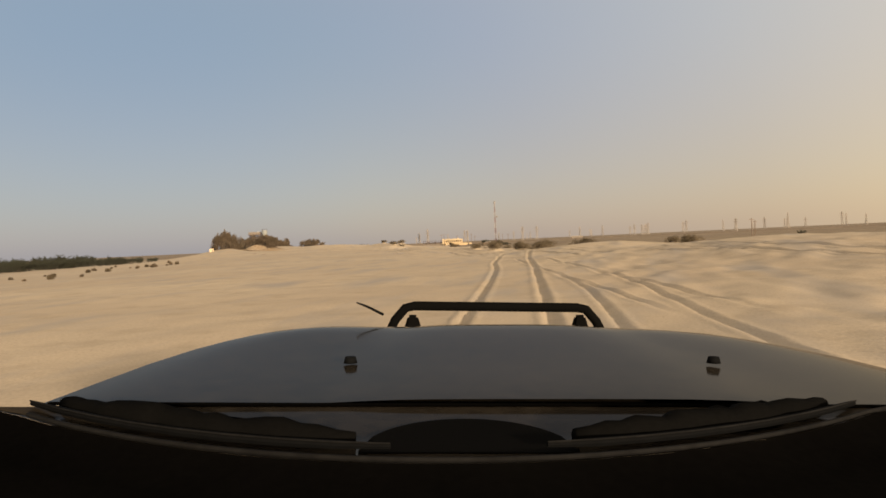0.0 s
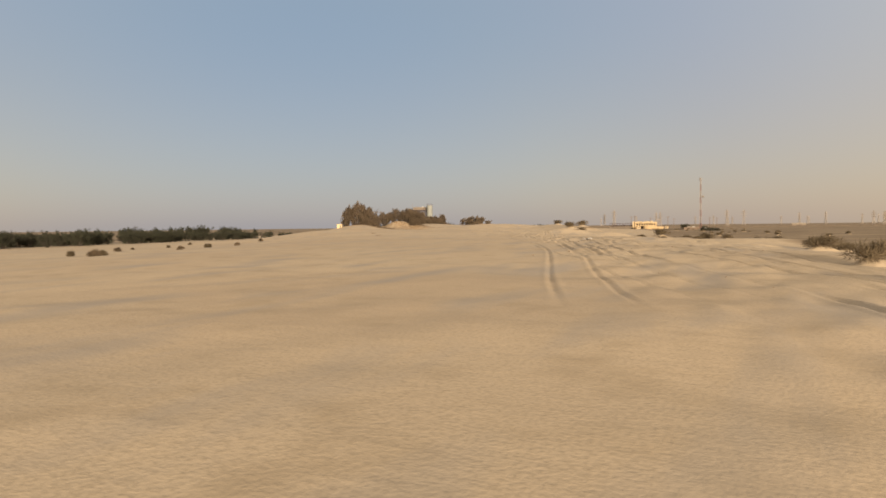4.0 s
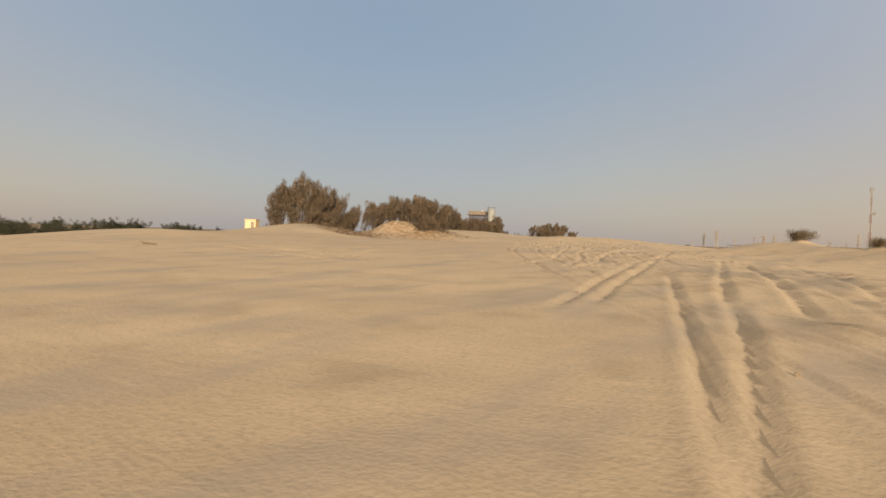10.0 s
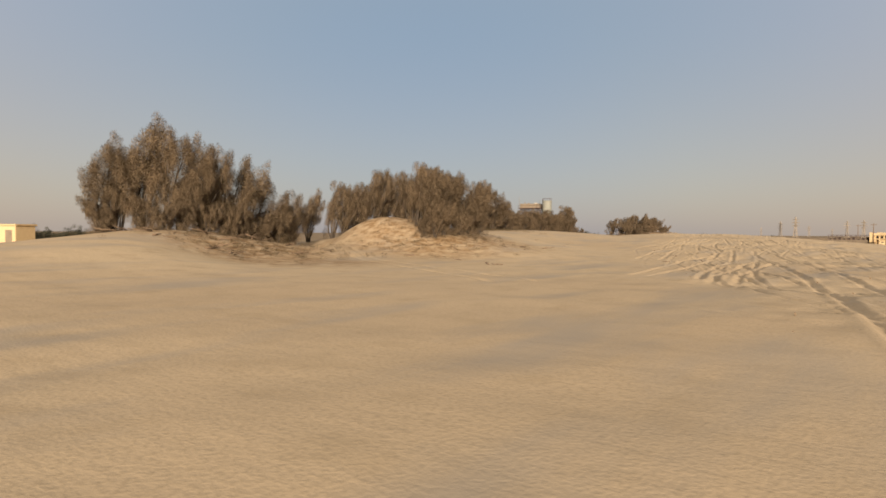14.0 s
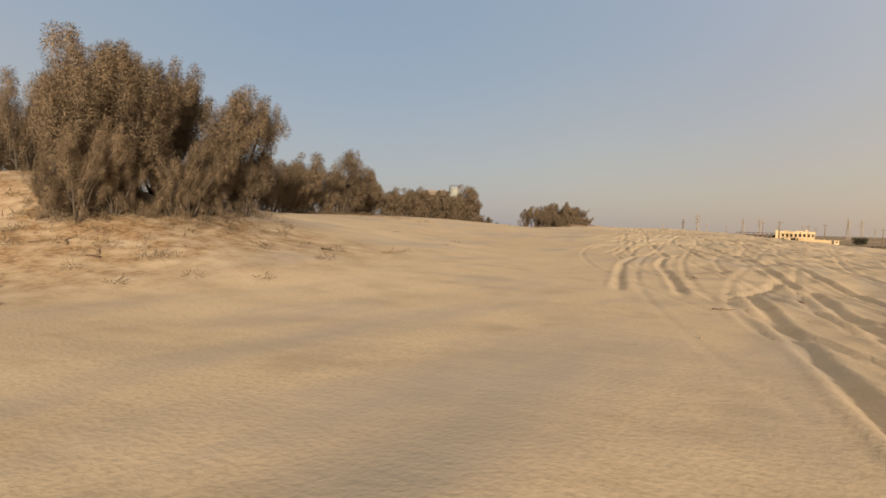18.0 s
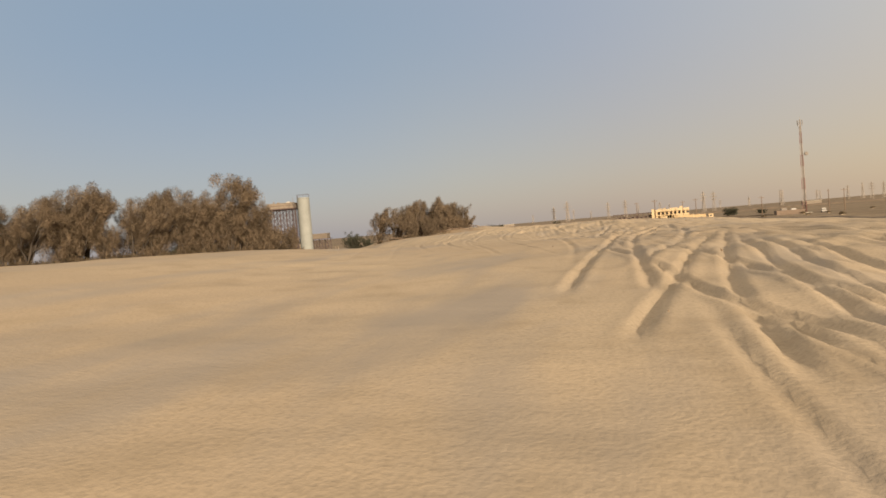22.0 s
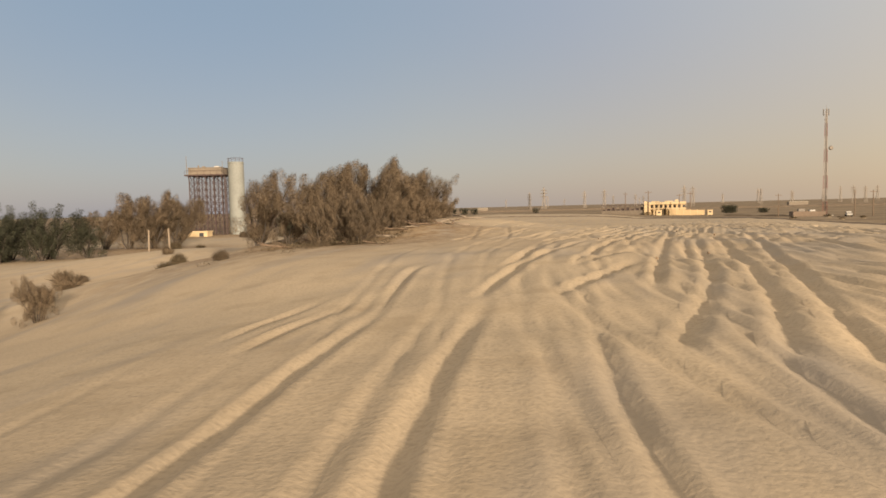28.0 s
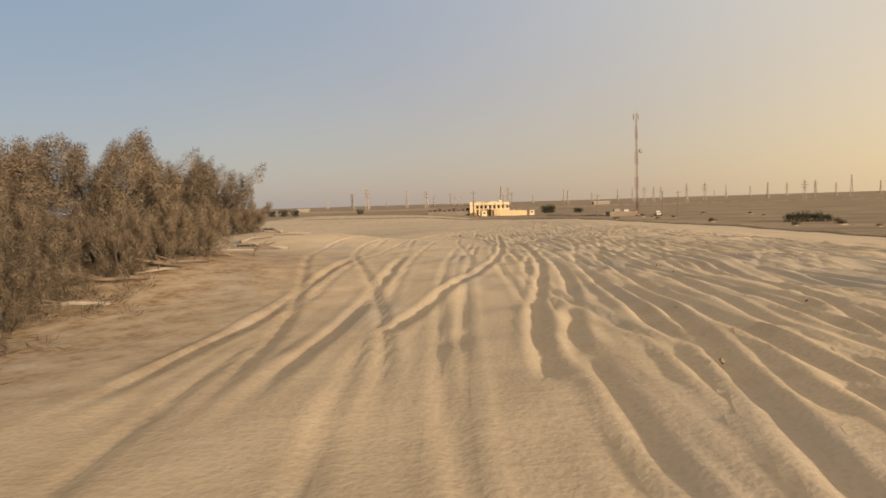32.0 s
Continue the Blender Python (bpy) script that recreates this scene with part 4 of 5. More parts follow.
PYLON = build_pylon()
prng = random.Random(21)
for k in range(54):
    a = radians(-52 + 62 * k / 53 + prng.uniform(-0.8, 0.8))
    d = prng.choice((760, 900, 1080, 1300, 1600)) * prng.uniform(0.95, 1.05)
    x, y = -math.sin(a) * d + 20, math.cos(a) * d - 20
    copy_thing(PYLON, pose(x, y, ground_z(x, y) - 0.5, 0, 0, prng.uniform(-30, 60)) @ Matrix.Scale(prng.uniform(0.65, 0.95), 4))


# ---- yellow compound ----
CONCRETE_DARK = material("dark stained concrete", (0.13, 0.105, 0.08), 0.9, vary=0.2, scale=0.4, fine=4)


def build_compound():
    b = thing("building", 13.0, 303.0, ground_z(21, 305), "two-tier flat-roofed cream building with columns and a pale parapet", "building", turn=-2)
    part("wall", box(0, 1.3, -0.4, 17.5, 9, 5.2), CREAM, b)
    part("parapet", box(-0.25, -0.25, 4.9, 17.75, 9.25, 6.0, bevel=0.04), CREAM_TRIM, b)
    part("floor_band", box(-0.1, -0.1, 2.75, 17.6, 1.28, 3.15), CREAM_TRIM, b)
    part("roof", box(0.3, 0.3, 6.0, 17.2, 8.7, 6.1), CONCRETE, b)
    part("stair_tower", box(-0.6, -0.7, -0.4, 1.3, 1.29, 6.5, bevel=0.03), CREAM_TRIM, b)
    for k in range(8):
        x0 = 1.9 + 2.0 * k
        part("pier", box(x0 - 0.2, -0.06, 3.16, x0 + 0.2, 0.32, 4.89), CREAM_TRIM, b)
        part("column", box(x0 - 0.24, -0.06, -0.3, x0 + 0.24, 0.4, 2.74), CREAM_TRIM, b)
        w = part("window", box(x0 + 0.45, 1.24, 3.4, x0 + 1.5, 1.36, 4.5), DARK_GLASS, b)
        part("sill", box(x0 + 0.35, 1.16, 3.28, x0 + 1.6, 1.29, 3.39), CREAM_TRIM, w)
    part("door", box(6.2, 1.24, 0, 8.6, 1.36, 2.4), DARK_GLASS, b)
    for k in range(2):
        part("roof_cap", box(2.5 + 6.0 * k, 2.0, 6.1, 6.2 + 6.0 * k, 4.6, 6.5, bevel=0.04), CREAM_TRIM, b)
    # low block before the building
    part("front_wing", box(9.2, -4.6, -0.4, 17.4, -0.3, 2.7), CREAM, b)
    part("front_parapet", box(9.05, -4.75, 2.7, 17.55, -0.28, 3.2, bevel=0.03), CREAM_TRIM, b)
    for k in range(4):
        part("front_window", box(10.0 + 1.95 * k, -4.66, 1.1, 11.0 + 1.95 * k, -4.5, 2.1), DARK_GLASS, b)
    part("water_tank", box(13, 3, 6.1, 14.6, 4.6, 7.0, bevel=0.1), CREAM_TRIM, b)
    w = thing("boundary_wall", 23.4, 297, ground_z(28, 297), "cream boundary wall in front of the building", "wall", turn=-2)
    for k in range(5):
        part("wall_panel", box(k * 2.95, 0, -0.3, k * 2.95 + 2.87, 0.25, 2.6 - 0.1 * k), CREAM, w)
        part("pier", box(k * 2.95 - 0.22, -0.08, -0.3, k * 2.95 + 0.10, 0.33, 2.9 - 0.1 * k), CREAM_TRIM, w)
    for x, y, s in ((18.6, 296, 1.0), (40.3, 297, 0.9)):
        g = thing("gatehouse", x, y, ground_z(x, y), "small cream gatehouse block by the boundary wall", "gatehouse", "gatehouses")
        part("wall", box(-1.2 * s, -1.2, -0.3, 1.2 * s, 1.2, 2.3 * s, bevel=0.03), CREAM_TRIM, g)
        part("roof", box(-1.4 * s, -1.4, 2.3 * s, 1.4 * s, 1.4, 2.5 * s), CREAM, g)
        part("window", box(-0.5, -1.24, 1.0, 0.5, -1.1, 1.7), DARK_GLASS, g)
    y0 = thing("switchyard", -7.0, 305, ground_z(2, 306), "dark steel switchyard frames behind a low wall", "switchyard", turn=-2)
    part("yard_wall", box(0, -1, -0.3, 19, -0.8, 1.8), CONCRETE_DARK, y0)
    for k in range(9):
        bm = bmesh.new()
        for d in (0, 1.6):
            add_box(bm, k * 2.2 + d, 0, -0.3, k * 2.2 + d + 0.18, 0.18, 4.2 + 0.3 * (k % 2))
        add_box(bm, k * 2.2 - 0.2, 0, 4.2, k * 2.2 + 2.0, 0.18, 4.45)
        part("frame", bm, STEEL, y0)
        part("transformer", box(k * 2.2 + 0.2, 1.0, -0.2, k * 2.2 + 1.5, 2.2, 2.4 + 0.4 * (k % 3), bevel=0.05), STEEL, y0)


build_compound()
for x, y, w, h, a in ((150, 620, 15, 3.2, 0), (-150, 700, 12, 3.0, 10)):
    f = thing("far_shed", x, y, ground_z(x, y), "low pale shed far out on the plain", "shed", "far sheds", turn=a)
    part("wall", box(-w / 2, -4, -0.5, w / 2, 4, h), TANK, f)
    part("roof", box(-w / 2 - 0.3, -4.3, h, w / 2 + 0.3, 4.3, h + 0.4), CONCRETE, f)


# ---- water tower, silo and yard ----
def build_water_tower():
    x, y = -91.7, 119.4
    z = -5.9
    t = thing("water_tower", x, y, z, "flat rusty water tank on a dense dark steel trestle", "water tower", turn=16)
    W, D, H = 7.6, 6.2, 14.2
    cols = [(-W / 2 + W * i / 4, -D / 2 + D * j / 2) for i in range(5) for j in range(3)]
    for cx, cy in cols:
        part("leg", box(cx - 0.085, cy - 0.085, -0.5, cx + 0.085, cy + 0.085, H), STEEL, t)
    tiers = 9
    for k in range(tiers):
        za, zb = H * k / tiers, H * (k + 1) / tiers
        bm = bmesh.new()
        for i in range(4):
            xa, xb = -W / 2 + W * i / 4, -W / 2 + W * (i + 1) / 4
            for yy in (-D / 2, D / 2):
                add_tube(bm, [(xa, yy, za), (xb, yy, zb)], [0.06] * 2, 4)
                add_tube(bm, [(xb, yy, za), (xa, yy, zb)], [0.06] * 2, 4)
                add_tube(bm, [(xa, yy, zb), (xb, yy, zb)], [0.05] * 2, 4)
        for j in range(2):
            ya, yb = -D / 2 + D * j / 2, -D / 2 + D * (j + 1) / 2
            for xx in (-W / 2, W / 2):
                add_tube(bm, [(xx, ya, za), (xx, yb, zb)], [0.06] * 2, 4)
                add_tube(bm, [(xx, yb, za), (xx, ya, zb)], [0.06] * 2, 4)
                add_tube(bm, [(xx, ya, zb), (xx, yb, zb)], [0.05] * 2, 4)
        part("brace_tier", bm, STEEL, t)
    for k in range(5):
        for yy in (-1, 1):
            xx = -W / 2 + W * k / 4
            part("bracket", tube([(xx, yy * D / 2, H - 0.9), (xx, yy * (D / 2 + 0.7), H)], [0.07] * 2, 4), STEEL, t)
    part("deck", box(-W / 2 - 0.8, -D / 2 - 0.8, H, W / 2 + 0.8, D / 2 + 0.8, H + 0.3, bevel=0.03), STEEL, t)
    for yy in (-1, 1):
        rail = tube([(-W / 2 - 0.75, yy * (D / 2 + 0.75), H + 1.2), (W / 2 + 0.75, yy * (D / 2 + 0.75), H + 1.2)], [0.035] * 2, 4)
        for k in range(7):
            xx = -W / 2 - 0.75 + (W + 1.5) * k / 6
            add_tube(rail, [(xx, yy * (D / 2 + 0.75), H + 0.3), (xx, yy * (D / 2 + 0.75), H + 1.2)], [0.03] * 2, 4)
        part("guard_rail", rail, STEEL, t)
    part("tank", box(-W / 2 - 0.1, -D / 2 - 0.1, H + 0.3, W / 2 + 0.1, D / 2 + 0.1, H + 1.8, bevel=0.06), TANK, t)
    part("tank_lid", box(-W / 2 - 0.25, -D / 2 - 0.25, H + 1.8, W / 2 + 0.25, D / 2 + 0.25, H + 1.95, bevel=0.03), TANK, t)
    part("hatch", box(1.5, -1, H + 1.95, 2.6, 0.2, H + 2.35, bevel=0.05), WHITE, t)
    part("hatch", box(-1.2, -1.6, H + 1.95, -0.5, -0.9, H + 2.3, bevel=0.05), TANK, t)
    part("vent", tube([(-2.6, 0, H + 1.95), (-2.6, 0, H + 2.7)], [0.2, 0.15], 8), TANK, t)
    part("riser_pipe", tube([(W / 2 + 0.5, -D / 2 + 0.5, -0.4), (W / 2 + 0.5, -D / 2 + 0.5, H)], [0.14] * 2, 8), STEEL, t)
    part("antenna", tube([(-W / 2 - 0.45, -D / 2, H), (-W / 2 - 0.45, -D / 2, H + 4.6)], [0.09, 0.05], 6), GALV, t)
    part("antenna", tube([(W / 2 + 0.3, -D / 2, H), (W / 2 + 0.3, -D / 2, H + 3.4)], [0.08, 0.05], 6), GALV, t)


def build_silo():
    s = thing("standpipe", -84.6, 119.5, -5.9, "tall pale cylindrical concrete standpipe with stained sides", "standpipe")
    bm = bmesh.new()
    bmesh.ops.create_cone(bm, cap_ends=True, segments=40, radius1=1.84, radius2=1.80, depth=17.6, matrix=Matrix.Translation((0, 0, 8.5)))
    part("shell", bm, SILO, s, smooth=False)
    for z in (4.4, 8.8, 13.2, 17.0):
        bm = bmesh.new()
        bmesh.ops.create_cone(bm, cap_ends=True, segments=40, radius1=1.88, radius2=1.88, depth=0.10, matrix=Matrix.Translation((0, 0, z)))
        part("ring", bm, SILO, s)
    bm = bmesh.new()
    for d in (-0.25, 0.25):
        add_tube(bm, [(-1.94, d, 0), (-1.94, d, 18.0)], [0.05] * 2, 4)
    for k in range(40):
        add_tube(bm, [(-1.94, -0.25, 0.5 + 0.43 * k), (-1.94, 0.25, 0.5 + 0.43 * k)], [0.03] * 2, 4)
    part("ladder", bm, STEEL, s)
    rail = bmesh.new()
    for k in range(12):
        a, b = 2 * math.pi * k / 12, 2 * math.pi * (k + 1) / 12
        add_tube(rail, [(1.75 * math.cos(a), 1.75 * math.sin(a), 17.3), (1.75 * math.cos(a), 1.75 * math.sin(a), 18.2)], [0.035] * 2, 4)
        add_tube(rail, [(1.75 * math.cos(a), 1.75 * math.sin(a), 18.2), (1.75 * math.cos(b), 1.75 * math.sin(b), 18.2)], [0.035] * 2, 4)
    part("guard_rail", rail, STEEL, s)


build_water_tower()
build_silo()


def build_small_tank():
    t = thing("elevated_tank", -104, 163, -5.9, "small grey box tank on a steel trestle", "tank", turn=12)
    for i in range(4):
        for j in range(2):
            part("leg", box(-3.3 + 2.2 * i - 0.12, -2 + 4 * j - 0.12, -0.4, -3.3 + 2.2 * i + 0.12, -2 + 4 * j + 0.12, 4.6), STEEL, t)
    for j in range(2):
        bm = bmesh.new()
        for i in range(3):
            for a, b in ((0.3, 4.4), (4.4, 0.3)):
                add_tube(bm, [(-3.3 + 2.2 * i, -2 + 4 * j, a), (-1.1 + 2.2 * i, -2 + 4 * j, b)], [0.07] * 2, 4)
        part("brace", bm, STEEL, t)
    part("deck", box(-3.9, -2.6, 4.6, 3.9, 2.6, 4.8), STEEL, t)
    part("tank", box(-3.2, -2.1, 4.8, 3.2, 2.1, 6.5, bevel=0.05), CONCRETE_DARK, t)
    part("tank_lid", box(-3.35, -2.25, 6.5, 3.35, 2.25, 6.65), TANK, t)


build_small_tank()
sh = thing("shed", -88, 109, ground_z(-88, 109), "low cream block shed below the water tower", "shed", turn=14)
part("wall", box(-2.6, -1.5, -0.4, 2.6, 1.5, 1.0), CREAM_TRIM, sh)
part("roof", box(-2.8, -1.7, 1.0, 2.8, 1.7, 1.2), CREAM_TRIM, sh)
part("doorway", box(0.8, -1.53, 0, 1.8, -1.40, 0.85), DARK_GLASS, sh)
hut = thing("hut", -2.6, -99.2, ground_z(-2.6, -99.2), "small sand-coloured block hut on the dune crest", "hut", turn=28)
part("wall", box(-0.72, -0.7, -0.5, 0.72, 0.7, 1.02, bevel=0.02), CREAM_TRIM, hut)
part("roof", box(-0.80, -0.78, 1.02, 0.80, 0.78, 1.12, bevel=0.02), CREAM, hut)
part("doorway", box(0.1, -0.715, -0.1, 0.5, -0.66, 0.8), TANK, hut)
for x, y, h, lean in ((-38.8, 34.6, 2.0, 4), (-37.0, 35.2, 2.0, -2), (-64, 98, 2.2, 3), (-58, 88, 2.2, -3)):
    p = thing("fence_post", x, y, ground_z(x, y), "weathered grey timber fence post standing in sand", "post", "fence posts")
    part("post", tube([(0, 0, -0.4), (0.02 * lean, 0, h)], [0.09, 0.075], 7), WOODPOST, p)


# ---- banks across the plain ----
def build_bank(pts, w, h, name, label):
    """A low bank of dark soil along a line."""
    verts, faces = [], []
    brng = random.Random(len(pts))
    dense = []
    for (xa, ya), (xb, yb) in zip(pts, pts[1:]):
        n = max(2, int(math.hypot(xb - xa, yb - ya) / 2))
        dense += [(xa + (xb - xa) * i / n, ya + (yb - ya) * i / n) for i in range(n)]
    for i, (x, y) in enumerate(dense):
        x2, y2 = dense[min(i + 1, len(dense) - 1)]
        x1, y1 = dense[max(i - 1, 0)]
        d = Vector((x2 - x1, y2 - y1, 0)).normalized()
        nx, ny = d.y, -d.x
        for f, up in ((-1, -0.2), (-0.45, 0.75), (0, 1), (0.5, 0.7), (1, -0.2)):
            px, py = x + nx * w * f, y + ny * w * f
            verts.append((px, py, ground_z(px, py) + h * up * brng.uniform(0.6, 1.2)))
    for i in range(len(dense) - 1):
        for k in range(4):
            a = i * 5 + k
            faces.append((a, a + 1, a + 6, a + 5))
    ob = new(name, quads(name, verts, faces, material("dark soil", (0.17, 0.125, 0.082), 0.95, vary=0.3, scale=0.4, fine=3), True))
    return tagged(ob, label, "bank", kind="structure")


build_bank([(-60, 280), (0, 245), (30, 212), (43, 170), (54, 133), (61, 90), (68, 45), (74, 0), (82, -60)], 1.2, 0.34, "embankment", "low dark soil bank along the edge of the sand")
build_bank([(42, 262), (58, 240), (64, 232)], 0.9, 0.6, "embankment", "short dark soil bank towards the mast")
build_bank([(-160, 520), (0, 560), (200, 520), (420, 420), (620, 300)], 6, 1.6, "embankment", "long dark bank far across the plain")


# ---- tussocks, shrubs and litter ----
def build_tussock(seed, n, wide, tall, mat, name, label, category, group, mound=True):
    r = np.random.RandomState(seed)
    t = thing(name, 0, 0, -200, label, category, group)
    spots = [(r.normal() * wide * 0.45, r.normal() * wide * 0.45, tall * r.uniform(0.1, 0.55), 0.30 * wide, 0.9) for k in range(14)]
    c = new("foliage", blades(r, spots, n * 2, tall * 0.42, 0.007, 0.05, 0.2, mat, "foliage"))
    c.parent = t
    bm = bmesh.new()
    for k in range(14):
        a = r.uniform(0, 6.28)
        add_tube(bm, [(0, 0, -0.1), (math.cos(a) * wide * 0.3, math.sin(a) * wide * 0.3, tall * 0.4), (math.cos(a) * wide * 0.6, math.sin(a) * wide * 0.6, tall * r.uniform(0.5, 0.9))], [0.02, 0.014, 0.004], 4, cap=False)
    part("stems", bm, TWIG, t)
    if mound:
        bm = bmesh.new()
        bmesh.ops.create_grid(bm, x_segments=22, y_segments=22, size=1)
        for v in bm.verts:
            q = v.co.copy()
            far_out = min(1.0, q.length)
            k = 1 + 0.25 * noise.noise(q * 1.7 + Vector((seed, 0, 0)))
            v.co = Vector((q.x * wide * 2.1, q.y * wide * 1.6, tall * (0.40 * k * math.exp(-5.5 * far_out ** 2) + 0.06 * noise.noise(q * 4)) - 0.16 * far_out ** 2 - 0.02))
        part("mound", bm, SAND, t, smooth=True)
        for o in (c,):
            o.location.z += tall * 0.27
    return t


TUSSOCKS = [build_tussock(60 + k, 1500, 0.9, 0.8, DRY, "grass_tussock", "brown grass tussock on its own small sand mound", "tussock", "tussocks along the sand edge") for k in range(3)]
SHRUBS = [build_tussock(70 + k, 2600, 0.6, 1.25, DRY if k else LEAF, "shrub", "twiggy grey-brown desert shrub on the slope", "shrub", "desert shrubs", mound=False) for k in range(2)]
trng = random.Random(17)
spots = [(74.6, -134, 1.3), (60.5, -93, 1.2), (71, -110, 1.4), (86.6, -99, 2.0), (93, -107, 1.6), (99.8, -75, 1.6), (113.9, -240.5, 1.3), (116.7, -236.8, 1.1), (119.6, -242, 1.4), (110.4, -229.8, 0.9), (142, -290, 1.7), (139.5, -287, 1.0), (124, -254, 1.1), (76, -131, 0.9), (66, -104, 0.9), (90, -121, 1.2)]
for k in range(46):
    y = trng.uniform(-300, -50)
    spots.append((float(np.interp(y, [a for a, _ in EDGE], [b for _, b in EDGE])) + trng.uniform(-5, 15), y, trng.uniform(0.5, 1.3)))
for k in range(30):
    y = trng.uniform(-20, 260)
    spots.append((float(np.interp(y, [a for a, _ in EDGE], [b for _, b in EDGE])) + trng.uniform(4, 70), y, trng.uniform(0.5, 1.3)))
for k, (x, y, s) in enumerate(spots):
    copy_thing(TUSSOCKS[k % 3], pose(x, y, ground_z(x, y), 0, 0, trng.uniform(0, 360)) @ Matrix.Scale(s, 4))
for x, y, s in ((-19.6, 6.5, 0.8), (-16.0, 2.0, 0.6), (-29, 26, 0.8), (-34, 31, 0.6), (-32, 20, 0.5), (-22, 16, 0.7), (-40, 40, 0.8), (-48, 55, 0.9), (-10, 4, 0.35), (-60, 90, 1.2), (-66, 96, 1.2), (-72, 102, 1.1)):
    copy_thing(SHRUBS[trng.randrange(2)], pose(x, y, ground_z(x, y) - 0.05, 0, 0, trng.uniform(0, 360)) @ Matrix.Scale(s, 4))

for k in range(22):
    y = trng.uniform(-250, -150)
    x = float(route(np.array([y]))[0]) - trng.uniform(36, 66)
    copy_thing(SHRUBS[trng.randrange(2)], pose(x, y, ground_z(x, y) - 0.05, 0, 0, trng.uniform(0, 360)) @ Matrix.Scale(trng.uniform(0.3, 0.7), 4))


def build_branch(seed):
    r = random.Random(seed)
    b = thing("dead_branch", 0, 0, -200, "bleached dead branch lying on the sand", "branch", "dead branches")
    pts = [(0, 0, 0.03), (0.35, r.uniform(-0.1, 0.1), 0.08), (0.75, r.uniform(-0.15, 0.15), 0.10), (1.1, r.uniform(-0.2, 0.2), 0.16)]
    part("limb", tube(pts, [0.045, 0.04, 0.028, 0.01], 6), TWIG, b, smooth=True)
    for k in range(3):
        q = pts[1 + k % 2]
        part("twig", tube([q, (q[0] + r.uniform(0.1, 0.4), q[1] + r.uniform(-0.4, 0.4), q[2] + r.uniform(0.0, 0.25))], [0.02, 0.005], 4), TWIG, b)
    return b


BRANCHES = [build_branch(k) for k in range(3)]
lrng = random.Random(8)
litter = [(11.4, -59, 0.5), (23.6, -66.6, 0.4), (12.5, -61.8, 0.5), (11.7, -59.5, 0.3), (24.8, -73.4, 0.4), (19.35, -84.8, 0.7), (19.9, -84.3, 0.6), (15.3, -81.6, 0.6), (40.7, -149.3, 1.0), (32.9, -136.8, 1.2), (61.1, -161.3, 0.9), (26.4, -70.5, 0.5), (-9.9, -16.4, 0.8), (10.5, -57, 0.3), (9, -61, 0.4), (64, -128, 0.6), (46, -100, 0.5), (78, -150, 0.4), (30, -60, 0.3)]
for k in range(52):
    litter.append((lrng.uniform(-3, 8), lrng.uniform(-95, -83), lrng.uniform(0.5, 1.5)))
for k in range(26):
    litter.append((lrng.uniform(-11, -6), lrng.uniform(5, 22), lrng.uniform(0.5, 1.5)))
for k in range(16):
    litter.append((lrng.uniform(9, 15), lrng.uniform(-82, -70), lrng.uniform(0.3, 0.9)))
for k, (x, y, s) in enumerate(litter):
    copy_thing(BRANCHES[k % 3], pose(x, y, ground_z(x, y), 0, lrng.uniform(-8, 8), lrng.uniform(0, 360)) @ Matrix.Scale(s, 4))

PALE = material("bleached wood", (0.20, 0.16, 0.12), 0.85, vary=0.2, scale=5, fine=30)
for x, y, s, a in ((-8.8, 26, 2.2, 20), (-8.2, 29, 2.8, 160), (-9.4, 32.5, 2.4, 70), (-8.0, 34.5, 2.0, 10), (-9.8, 37, 2.6, 130), (-7.4, 12.5, 1.6, 200), (-7.0, 15.8, 1.4, 250)):
    log = thing("fallen_limb", x, y, ground_z(x, y), "pale bleached limb fallen beside the thicket", "branch", "fallen limbs", turn=a)
    part("limb", tube([(-0.5 * s, 0, 0.03), (-0.1 * s, 0.03 * s, 0.07 * s), (0.5 * s, -0.04 * s, 0.05 * s)], [0.035 * s, 0.03 * s, 0.012 * s], 7), PALE, log, smooth=True)
    part("twig", tube([(0, 0, 0.06 * s), (0.2 * s, 0.22 * s, 0.16 * s)], [0.015 * s, 0.005 * s], 5), PALE, log)


def build_stubble():
    """Short dry stalks over the faces of the mounds."""
    r = np.random.RandomState(77)
    spots = []
    for k in range(1100):
        cx, cy, w, d = ((9.5, -76, 4.5, 6), (0, -89, 5, 6), (-2, -52, 3, 5), (-8, 12, 2.2, 7), (6, -89.5, 3.5, 6), (-7.5, -28, 1.6, 12))[k % 6]
        x, y = cx + r.normal() * w * 0.55, cy + r.normal() * d * 0.55
        spots.append((x, y, ground_z(x, y) + 0.06, 0.20, 0.5))
    ob = new("dry_stubble", blades(r, spots, 42000, 0.15, 0.006, 0.0, 0.15, DRY, "dry_stubble"))
    tagged(ob, "short dry stubble and leaf litter on the mound faces", "stubble", kind="stuff")


build_stubble()


def build_clods():
    """Clods and small stones kicked up along the tracks."""
    r = np.random.RandomState(31)
    bm = bmesh.new()
    for k in range(260):
        y = r.uniform(-240, 60)
        x = float(route(np.array([y]))[0]) + r.uniform(2, 17)
        s = r.uniform(0.015, 0.05)
        m = pose(x, y, ground_z(x, y) + s * 0.3, r.uniform(0, 90), r.uniform(0, 90), 0) @ Matrix.Diagonal((s, s * r.uniform(0.6, 1), s * r.uniform(0.4, 0.8), 1))
        bmesh.ops.create_icosphere(bm, subdivisions=1, radius=1.0, matrix=m)
    ob = new("sand_clods", mesh_of("sand_clods", bm, CLOD))
    tagged(ob, "small brown clods and stones scattered along the tracks", "stones", kind="stuff")


